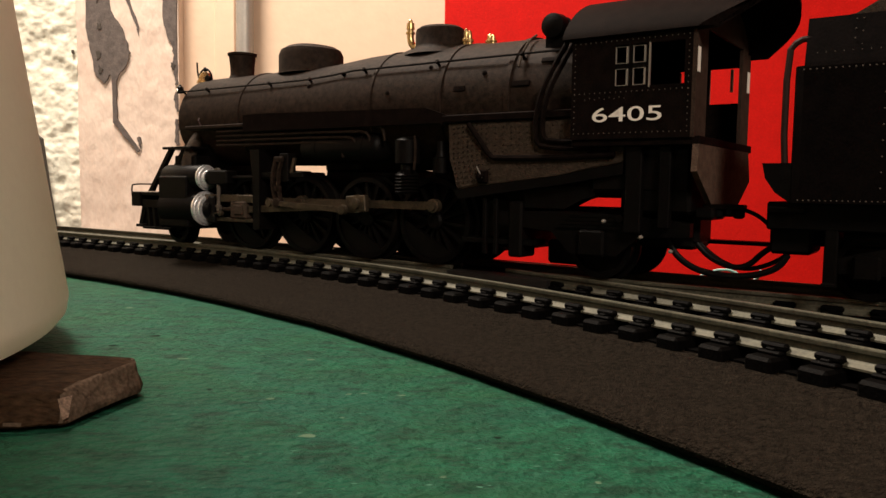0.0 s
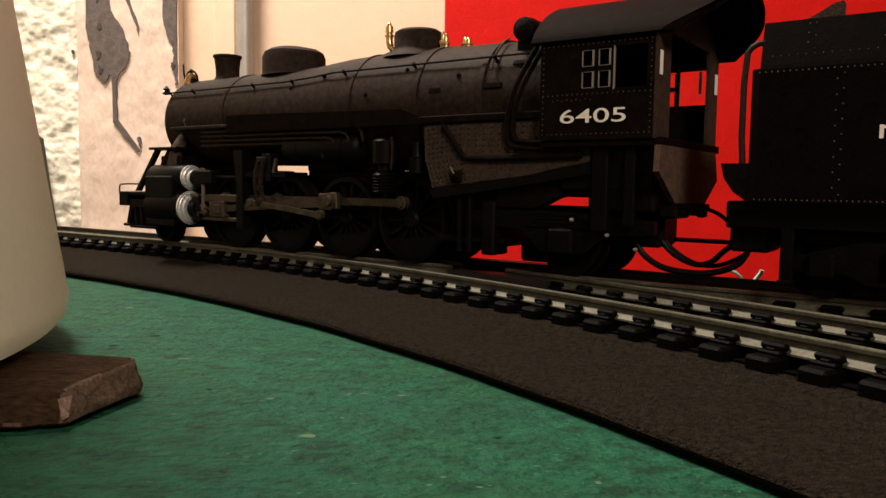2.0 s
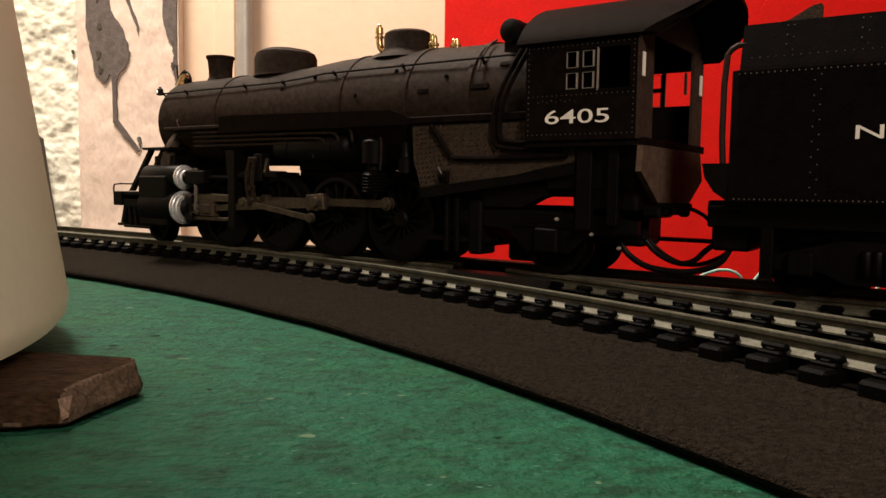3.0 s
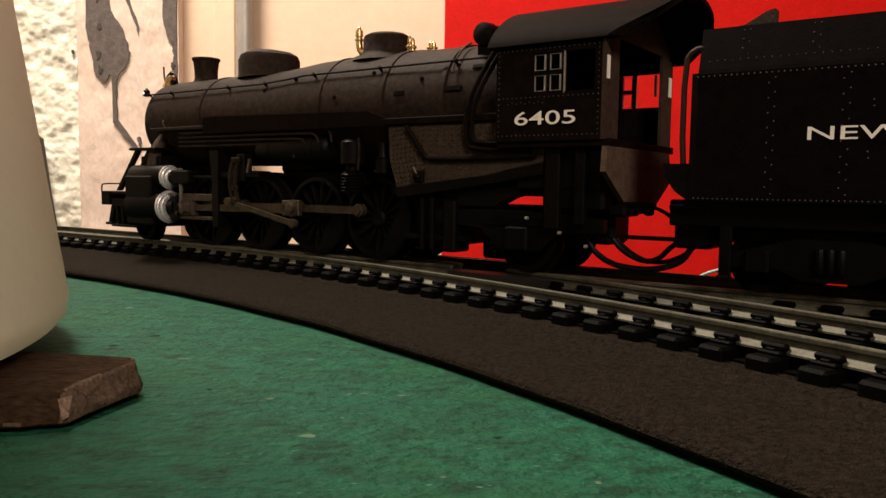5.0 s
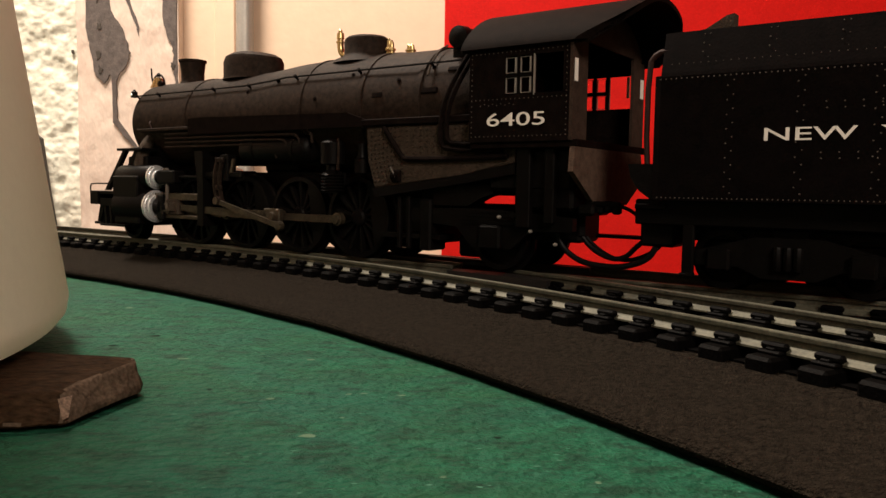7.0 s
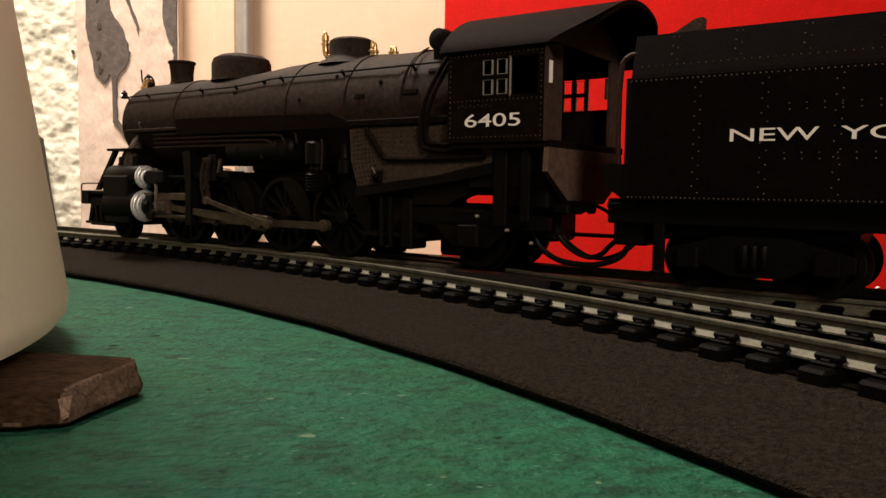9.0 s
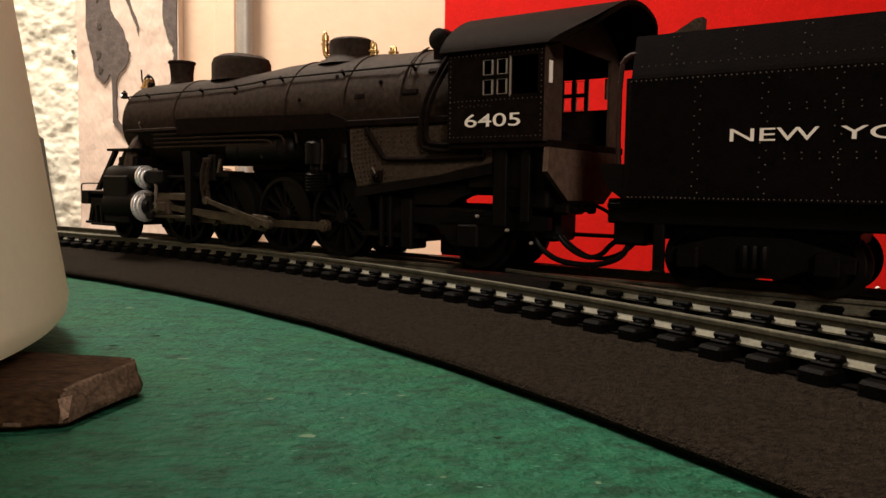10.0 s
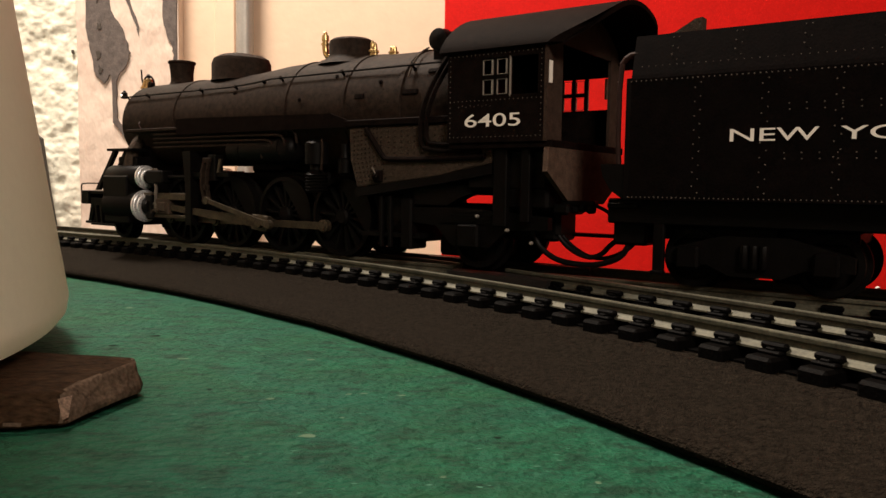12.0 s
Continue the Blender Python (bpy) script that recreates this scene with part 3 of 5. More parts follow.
lathe(b, (146, 0, 41), (-1, 0, 0), [(0, 2), (5, 4.6), (9, 6.4), (12, 7.1), (30, 6.6), (42, 5.5)], 24)
ep("boiler_jacket_ridge", b, BLACK, "", boiler, smooth=True)
# whistle on its elbow
b = tube(bmesh.new(), [(131.4, 1.5, 48.0), (133.0, 1.5, 48.0), (134.4, 1.5, 48.6), (134.9, 1.5, 50.0), (134.9, 1.5, 51.4)], 0.8, 12, 1)
wh = ep("whistle_elbow", b, BRASS, "polished brass elbow pipe", smooth=True)
b = lathe(bmesh.new(), (134.9, 1.5, 51.2), (0, 0, 1), [(0, 1.05), (0.4, 1.05), (0.45, 0.75), (1.0, 0.75), (1.05, 0.95), (2.4, 0.85), (2.5, 0.5), (3.0, 0.5), (3.4, 0.15)], 14)
ep("whistle", b, BRASS, "polished brass whistle", smooth=True)
for a, l, z, hgt in ((119.8, 1.2, 46.8, 4.2), (118.7, 1.6, 46.8, 3.6), (113.8, 1.2, 46.6, 2.6), (112.9, 1.4, 46.6, 2.4)):
    b = lathe(bmesh.new(), (a, l, z), (0, 0, 1), [(0, 0.75), (0.3 * hgt, 0.7), (0.32 * hgt, 0.95), (0.45 * hgt, 0.95), (0.5 * hgt, 0.6), (0.85 * hgt, 0.5), (hgt, 0.12)], 12)
    ep("safety_valve", b, BRASS, "polished brass safety valve", smooth=True)
# bell in its yoke
b = lathe(bmesh.new(), (206.0, 3.2, 44.6), (0, 0, 1), [(0, 2.5), (0.3, 2.4), (1.0, 2.0), (2.0, 1.7), (2.8, 1.2), (3.1, 0.5), (3.2, 0.1)], 18)
ep("bell", b, AGED_BRASS, "dull aged brass bell", smooth=True)
b = bmesh.new()
tube(b, [(203.2, 3.2, 44.2), (203.2, 3.2, 46.6), (204.5, 3.2, 48.2), (206, 3.2, 48.7), (207.5, 3.2, 48.2), (208.8, 3.2, 46.6), (208.8, 3.2, 44.2)], 0.28, 6, 1)
tube(b, [(208.8, 3.2, 46), (209.4, 3.2, 48), (209.6, 3.2, 50.6)], 0.25, 6)
box(b, 202.2, 207.2, 1.6, 4.8, 43.4, 44.7, bevel=0.3)
lathe(b, (203.2, 4.0, 45.4), (0, 1, 0), [(0, 1.0), (0.9, 1.0), (1.0, 0.6)], 12)
lathe(b, (206, 3.2, 47.9), (0, 0, 1), [(0, 0.6), (0.5, 0.75), (1.1, 0.3)], 10)
ep("bell_yoke", b, GEAR_BLACK)
for a, t in ((147, 52), (158, 60), (122, 55), (108, 66), (132, 78)):
    r = 12.2 if a > 150 else 13.4
    n_ = Vector((0, math.sin(radians(t)), math.cos(radians(t))))
    ep("washout_plug", lathe(bmesh.new(), Vector((a, 0, BZ)) + n_ * (r - 0.2), n_, [(0, 0.5), (0.45, 0.5), (0.5, 0.28), (0.7, 0.25)], 10), CAB_BLACK, "", boiler)
for side in (1, -1):
    ep("steam_pipe", tube(bmesh.new(), [(199.5, side * 9.5, 30), (199.5, side * 12.2, 27), (199.8, side * 13.6, 23.5), (200, side * 14, 20)], 1.7, 14, 1), DULL, "dull grey steam pipe", smooth=True)
    ep("smokebox_grab", tube(bmesh.new(), [(196.6, side * 12.6, 33.8), (196.2, side * 13.2, 33.0), (195.2, side * 13.2, 31.6), (194.8, side * 12.8, 30.8)], 0.22, 6), GRAB, "worn grab handle")


def jacket_plate(a0, a1, t0, t1, r):
    """A small raised plate bent round the boiler's jacket, from angle t0 to t1 off the top."""
    arc = [radians(t0 + (t1 - t0) * i / 4) for i in range(5)]
    rim = [((r + 0.22) * math.sin(t), BZ + (r + 0.22) * math.cos(t)) for t in arc] + [((r - 0.4) * math.sin(t), BZ + (r - 0.4) * math.cos(t)) for t in reversed(arc)]
    return ep("washout_cover", prism(bmesh.new(), rim, "x", a0, a1), CAB_BLACK, "", boiler)


jacket_plate(97.4, 101.2, 76, 80, 13.4)
jacket_plate(92.4, 96.0, 55, 59, 13.0)
jacket_plate(112.0, 114.6, 77, 81, 13.5)
# turbo generator ahead of the cab
b = bmesh.new()
lathe(b, (94.6, 6.5, 47.4), (0, 1, 0), [(-4, 0.6), (-3.8, 2.1), (-1.2, 2.4), (-1.0, 1.8), (1.0, 1.8), (1.2, 2.5), (3.4, 2.3), (4, 0.8)], 20)
box(b, 92.6, 96.6, 4.5, 8.5, 43.0, 46.0)
ep("generator", b, GEAR_BLACK, smooth=True)

# handrails with stanchions, both sides
for side in (1, -1):
    def at(a, up=0.9):
        r = (12.1 if a > 157 else 12.1 + (157 - a) * 0.095 if a > 143 else 13.5) + up
        t = radians(43)
        return Vector((a, side * r * math.sin(t + 0.18), BZ + r * math.cos(t + 0.18)))
    b = tube(bmesh.new(), [at(a) for a in (209, 206, 200, 190, 180, 170, 160, 150, 143, 136, 126, 116, 106, 96, 88)], 0.24, 6)
    hr = ep("handrail", b, GEAR_BLACK)
    for a in (206, 196, 172, 158, 140, 120, 100):
        ep("stanchion", lathe(bmesh.new(), at(a, -0.4), at(a) - at(a, -0.4), [(0, 0.5), (0.3, 0.3), (1.0, 0.28), (1.1, 0.42), (1.7, 0.42)], 8), CAB_BLACK, "", hr)
    # running board with its edge and pipes
    y0, y1 = sorted((side * 10.5, side * 15.4))
    b = B(117, 199, y0, y1, 30.6, 31.5, bevel=0.15)
    board = ep("running_board", b, BLACK)
    y0, y1 = sorted((side * 15.0, side * 15.5))
    ep("valance", prism(bmesh.new(), [(112.5, 29.4), (176, 29.4), (176, 33.4), (172, 33.6), (120, 32.6), (115, 31)], "y", y0, y1), CAB_BLACK, "", board)
    y0, y1 = sorted((side * 13.2, side * 15.6))
    ep("walkway_step", B(87, 116, y0, y1, 29.4, 30.9, bevel=0.2), CAB_BLACK, "", board)
    for k in range(4):
        z = 29.7 - 1.15 * k
        a1 = 132 + 4 * k
        b = tube(bmesh.new(), [(187, side * 14.6, z), (a1 + 3, side * 14.6, z), (a1, side * 14.6, z - 0.6), (a1 - 0.4, side * 14.4, z - 3.4)], 0.33, 7, 1)
        ep("brake_pipe", b, BLACK, "", smooth=True)
    # air tank under the board
    b = lathe(bmesh.new(), (158, side * 11.6, 25.0 if side > 0 else 26.4), (-1, 0, 0), [(0, 0.5), (0.4, 2.4), (1.2, 3.2), (1.8, 3.4), (23, 3.4), (23.8, 3.1), (24.6, 2.2), (24.9, 0.5)], 24)
    tank = ep("air_tank", b, GEAR_BLACK, smooth=True)
    for a in (153, 139):
        ep("tank_strap", lathe(bmesh.new(), (a, side * 11.6, 25.0), (-1, 0, 0), [(0, 3.55), (1.1, 3.55)], 24), GEAR_BLACK, "", tank, smooth=True)
    # air pump, ribbed
    b = lathe(bmesh.new(), (126.2, side * 13.4, 14.8), (0, 0, 1), [(0, 2.2), (0.4, 2.5)] + [(0.6 + 0.7 * k + (0.35 if j else 0), 2.75 if j == 0 else 2.4) for k in range(6) for j in (0, 1)] + [(5.2, 1.5), (6.4, 1.5), (6.6, 2.7), (11.4, 2.7), (11.8, 2.2), (12.2, 1.0)], 22)
    pump = ep("air_pump", b, GEAR_BLACK, smooth=True)
    ep("pump_pipe", tube(bmesh.new(), [(123.6, side * 14.4, 27), (122.8, side * 15, 24), (123.2, side * 15, 20)], 0.3, 8, 1), BLACK, "", pump)
    b = bmesh.new()
    lathe(b, (118.2, side * 12.4, 19), (0, 0, 1), [(0, 1.2), (0.4, 1.7), (3.4, 1.7), (3.8, 1.2), (5, 0.9), (7, 0.9)], 16)
    ep("feedwater_pump", b, GEAR_BLACK, smooth=True)
    # firebox side sheet with its pipes
    b = prism(bmesh.new(), [(115, 29.4), (114.2, 22), (112.6, 16.1), (90, 19.0), (77.5, 21.3), (77.5, 29.4)], "y", *sorted((side * 9.5, side * 14.9)))
    bmesh.ops.bevel(b, geom=list(b.edges), offset=0.5, segments=2, affect="EDGES", profile=0.5)
    fb = ep("firebox_side", b, DULL, "dull weathered firebox side sheet")
    b = bmesh.new()
    for r_ in range(12):
        z = 17.4 + r_ * 0.98
        front = 112.6 + (z - 16.1) * 0.27 if z < 22 else 114.2
        for c_ in range(8):
            dots(b, (front - 0.9 - c_ * 1.1, side * 14.9, z + 0.125 * c_), (front - 0.9 - c_ * 1.1, side * 14.9, z + 0.125 * c_), 1, 0.25, (0, side, 0))
    for r_ in range(5):
        for c_ in range(14):
            c = (103.6 - 1.75 * c_, side * 14.9, 23.6 + 1.15 * r_)
            dots(b, c, c, 1, 0.22, (0, side, 0))
    tagged(ep("staybolt_pattern", b, DULL, "", fb), kind="stuff")
    ep("firebox_pipe", tube(bmesh.new(), [(109.5, side * 15.4, 29), (107.5, side * 15.4, 26.5), (104.5, side * 15.4, 22.6), (103.0, side * 15.4, 22.2), (92, side * 15.4, 22.2), (79, side * 15.4, 22.6)], 0.55, 8, 1), CAB_BLACK, "", fb, smooth=True)
    for k in (0, 1.5):
        ep("injector_pipe", tube(bmesh.new(), [(90.4 - k, side * 11.6, 43.6), (91.6 - k, side * 14.0, 39.4), (93.6 - k, side * 15.4, 34.4), (94.6 - k, side * 15.6, 30), (94.6 - k, side * 15.6, 25.6 + 0.4 * k), (93.2 - k, side * 15.6, 24.0 + 0.7 * k), (80, side * 15.6, 23.6 + 0.9 * k)], 0.5, 8, 1), CAB_BLACK, "", fb, smooth=True)
    b = bmesh.new()
    box(b, 105.0, 107.4, *sorted((side * 14.6, side * 15.6)), 17.4, 20.0, bevel=0.25)
    lathe(b, (106.4, side * 15.4, 18.6), (0, side, 0), [(0, 0.8), (0.7, 0.8), (0.8, 0.4), (1.3, 0.35)], 10)
    cock = ep("blow_off_cock", b, CAB_BLACK, "", fb, smooth=True)
    ep("lever", tube(bmesh.new(), [(107.2, side * 15.9, 20.6), (106.4, side * 16.0, 19.4), (105.8, side * 16.0, 18.5)], 0.17, 6), GLINT, "bright lever of the blow-off cock", cock)
    ep("ashpan_rail", prism(bmesh.new(), [(112.8, 16.0), (112.0, 14.2), (90, 17.2), (77.5, 19.2), (77.5, 21.2), (90, 18.9)], "y", *sorted((side * 13.0, side * 15.2))), GEAR_BLACK, "", fb)
    # firebox hand grabs beside the cab
    for a in (100.6, 90.8):
        t0 = 13.6
        pts = [(a - 0.12 * k, side * (t0 + 0.5) * math.sin(radians(20 + 9 * k)), BZ + (t0 + 0.5) * math.cos(radians(20 + 9 * k))) for k in range(0, 6)]
        ep("boiler_strap", tube(bmesh.new(), pts, 0.24, 6), DULL, "worn boiler strap")
    # cylinder and valve chest
    y = side * 14.2
    b = bmesh.new()
    lathe(b, (207.6, y, 10.1), (-1, 0, 0), [(0, 2.0), (0.4, 4.2), (1.0, 4.7), (14.6, 4.7), (15.2, 4.3)], 28)
    lathe(b, (207.8, y, 18.1), (-1, 0, 0), [(0, 1.5), (0.5, 3.1), (1.0, 3.4), (15.2, 3.4), (15.7, 3.1)], 24)
    box(b, 195, 207, min(y - 4, y + 4), max(y - 4, y + 4), 10, 18.5, bevel=0.4)
    yy = sorted((side * 6, side * 14))
    box(b, 196.5, 205.5, yy[0], yy[1], 9, 24, bevel=0.3)
    box(b, 194.8, 206.8, *sorted((side * 9.5, side * 18.0)), 5.0, 7.2, bevel=0.4)
    cyl = ep("cylinder_block", b, GEAR_BLACK, smooth=True)
    ep("cylinder_head", lathe(bmesh.new(), (192.4, y, 10.1), (-1, 0, 0), [(0, 4.5), (0.5, 4.5), (0.6, 4.0), (1.0, 4.0), (1.1, 3.3), (1.6, 3.2), (1.8, 1.2), (2.6, 1.1)], 28), CHROME, "bright chrome cylinder head", cyl, smooth=True)
    ep("valve_head", lathe(bmesh.new(), (192.1, y, 18.1), (-1, 0, 0), [(0, 3.3), (0.5, 3.3), (0.6, 2.8), (1.1, 2.8), (1.2, 2.1), (1.8, 2.0), (1.9, 1.0), (2.8, 0.9)], 24), CHROME, "bright chrome valve chest head", cyl, smooth=True)
    # glands and the valve stem guide stand before the heads
    ep("piston_gland", lathe(bmesh.new(), (190.2, y, 10.1), (-1, 0, 0), [(0, 2.7), (2.2, 2.6), (2.4, 1.7), (4.2, 1.6)], 20), GEAR_BLACK, "", cyl, smooth=True)
    ep("guide_bracket", B(186.5, 189.2, *sorted((side * 12.8, side * 16.2)), 6.4, 13.4, bevel=0.4), GEAR_BLACK, "", cyl)
    b = lathe(bmesh.new(), (189.9, y, 18.1), (-1, 0, 0), [(0, 2.0), (1.6, 1.9), (1.8, 1.2), (3.0, 1.1)], 18)
    box(b, 181.5, 189, *sorted((side * 12.4, side * 16.2)), 16.4, 20.0, bevel=0.4)
    ep("valve_stem_guide", b, GEAR_BLACK, "", cyl, smooth=True)
    # crosshead guides and yoke
    for z, high in ((7.5, 0.5), (12.9, 0.95)):
        ep("crosshead_guide", B(171, 192, *sorted((side * 13.2, side * 15.2)), z - high, z + high, bevel=0.15), STEEL, "worn steel guide bar", cyl)
    ep("guide_yoke", prism(bmesh.new(), [(170.2, 5.5), (172.6, 5.5), (172.6, 17), (173.6, 25 if side > 0 else 18), (170.2, 25 if side > 0 else 18)], "y", *sorted((side * 5, side * 15.4))), GEAR_BLACK)
    # valve gear: link hanger, link and combination lever
    b = bmesh.new()
    if side > 0:
        box(b, 160.5, 163.5, 12.4, 15.2, 17.2, 24, bevel=0.2)
    box(b, 156, 172, *sorted((side * 13.6, side * 14.8)), 18.2, 19.6, bevel=0.2)
    ep("link_bracket", b, GEAR_BLACK)
    # curved slotted link: two bowed bars joined at their ends, with a fork above
    b = bmesh.new()
    for off in (0.0, -1.9):
        bow = [(164.0 + off, 22.6), (165.1 + off, 19.6), (165.3 + off, 16.4), (164.6 + off, 13.4), (163.4 + off, 11.4)]
        prism(b, [(x + 0.35, z) for x, z in bow] + [(x - 0.4, z) for x, z in reversed(bow)], "y", *sorted((side * 15.2, side * 16.0)))
    box(b, 161.6, 164.6, *sorted((side * 15.2, side * 16.0)), 21.8, 23.2, bevel=0.2)
    box(b, 162.4, 164.4, *sorted((side * 15.2, side * 16.0)), 14.8, 16.2, bevel=0.2)
    lathe(b, (163.2, side * 15.6, 12.2), (0, side, 0), [(0, 1.1), (0.9, 1.1), (1.0, 0.6)], 12)
    ep("expansion_link", b, BLACK)
    b = prism(bmesh.new(), [(157.6, 22.8), (158.4, 22.8), (159.4, 19.4), (158.6, 19.4)], "y", *sorted((side * 15.0, side * 15.6)))
    ep("lifting_arm", b, STEEL, "worn steel lifting arm")
    b = tube(bmesh.new(), [(186, side * 15.2, 19.4), (185.6, side * 15.2, 15), (185.8, side * 15.2, 10.4)], 0.5, 8)
    lathe(b, (186, side * 14.8, 19.6), (0, side, 0), [(0, 1.0), (0.9, 1.0)], 12)
    lathe(b, (185.8, side * 14.8, 10.4), (0, side, 0), [(0, 0.9), (0.9, 0.9)], 12)
    ep("combination_lever", b, GLINT, "worn combination lever", smooth=True)
    b = tube(bmesh.new(), [(187.6, side * 15.6, 13.6), (187.2, side * 15.8, 10.2), (187.0, side * 15.8, 8.2)], 0.42, 8)
    tube(b, [(191.4, side * 15.4, 9.4), (188.0, side * 15.7, 9.0), (184.0, side * 15.7, 9.0)], 0.3, 8)
    lathe(b, (184.4, side * 15.2, 9.0), (0, side, 0), [(0, 0.75), (0.9, 0.75), (1.0, 0.4)], 10)
    ep("union_link", b, STEEL, "worn steel union link", smooth=True)
    ep("valve_rod", rod(bmesh.new(), (192.5, side * 14.2, 18.1), (163, side * 14.2, 18.3), 0.5, 8), GEAR_BLACK)
    # steps and grab irons at the front
    b = prism(bmesh.new(), [(206.0, 26.2), (207.6, 26.2), (217.6, 14.2), (216.0, 14.2)], "y", *sorted((side * 12.9, side * 14.1)))
    prism(b, [(200.4, 26.0), (202.0, 26.0), (211.6, 14.2), (210.0, 14.2)], "y", *sorted((side * 12.9, side * 14.1)))
    ep("front_brace", b, GEAR_BLACK)
    ep("front_platform", B(196.5, 208.6, *sorted((side * 5, side * 15.6)), 25.6, 26.3, bevel=0.1), GEAR_BLACK)

# frame, pilot and beam
b = bmesh.new()
for side in (1, -1):
    box(b, 98, 215, *sorted((side * 4.2, side * 5.6)), 8, 14.5, bevel=0.2)
    box(b, 76, 98, *sorted((side * 4.2, side * 5.6)), 8, 13.0, bevel=0.2)
box(b, 108, 127, -4, 4, 3.2, 20.2, bevel=0.5)
box(b, 126.6, 131.4, -4, 4, 3.2, 18.6, bevel=0.5)
box(b, 131, 159, -4, 4, 3.2, 20.2, bevel=0.5)
box(b, 158.6, 171.4, -4, 4, 3.2, 19.0, bevel=0.5)
box(b, 171, 200, -4, 4, 3.2, 20.2, bevel=0.5)
box(b, 146, 158.4, -5, 5, 19.8, 24.5, bevel=0.6)
box(b, 164.6, 166.2, -2, 2, 18.8, 19.8, bevel=0.3)
ep("frame", b, GEAR_BLACK)
ep("smokebox_saddle", prism(bmesh.new(), [(-10, 12), (10, 12), (8, 20), (10.5, 27), (-10.5, 27), (-8, 20)], "x", 196, 206), GEAR_BLACK)
ep("pilot_deck", B(205, 224, -13.4, 13.4, 13.0, 13.9, bevel=0.1), GEAR_BLACK)
ep("buffer_beam", B(222, 226.2, -13.8, 13.8, 9.9, 14.0, bevel=0.2), GEAR_BLACK)
pilot = ep("pilot", B(222.8, 226.4, -12.4, 12.4, 3.9, 4.7, bevel=0.15), GEAR_BLACK)
for k in range(-9, 10):
    b = bmesh.new()
    top = [b.verts.new((x, k * 1.3 + y, 10)) for x, y in ((223.5, -0.4), (223.5, 0.4), (221.5, 0.4), (221.5, -0.4))]
    toe = [b.verts.new((x, k * 1.25 + y, 4.6)) for x, y in ((226.0, -0.35), (226.0, 0.35), (224.4, 0.35), (224.4, -0.35))]
    skin(b, [top, toe])
    ep("pilot_bar", b, GEAR_BLACK, "", pilot)
for side in (1, -1):
    b = bmesh.new()
    for k in range(4):
        a = 219 - 2.7 * k
        prism(b, [(a, 10.5), (a + 1.0, 10.5), (a + 0.2, 4.2), (a - 0.8, 4.2)], "y", *sorted((side * 11.9, side * 13.2)))
    box(b, 208, 221, *sorted((side * 11.6, side * 13.8)), 3.6, 4.3, bevel=0.1)
    box(b, 208, 221.5, *sorted((side * 11.9, side * 13.4)), 9.6, 11.8, bevel=0.1)
    ep("pilot_step", b, GEAR_BLACK)
    ep("corner_rail", tube(bmesh.new(), [(214, side * 13.4, 16.2), (225.6, side * 13.4, 16.2), (226.8, side * 13.2, 15.4), (226.9, side * 13.0, 12.4), (225.8, side * 13, 12)], 0.22, 6, 1), GEAR_BLACK)
ep("coupler", B(225.5, 232, -1.6, 1.6, 7, 10.4, bevel=0.5), GEAR_BLACK)

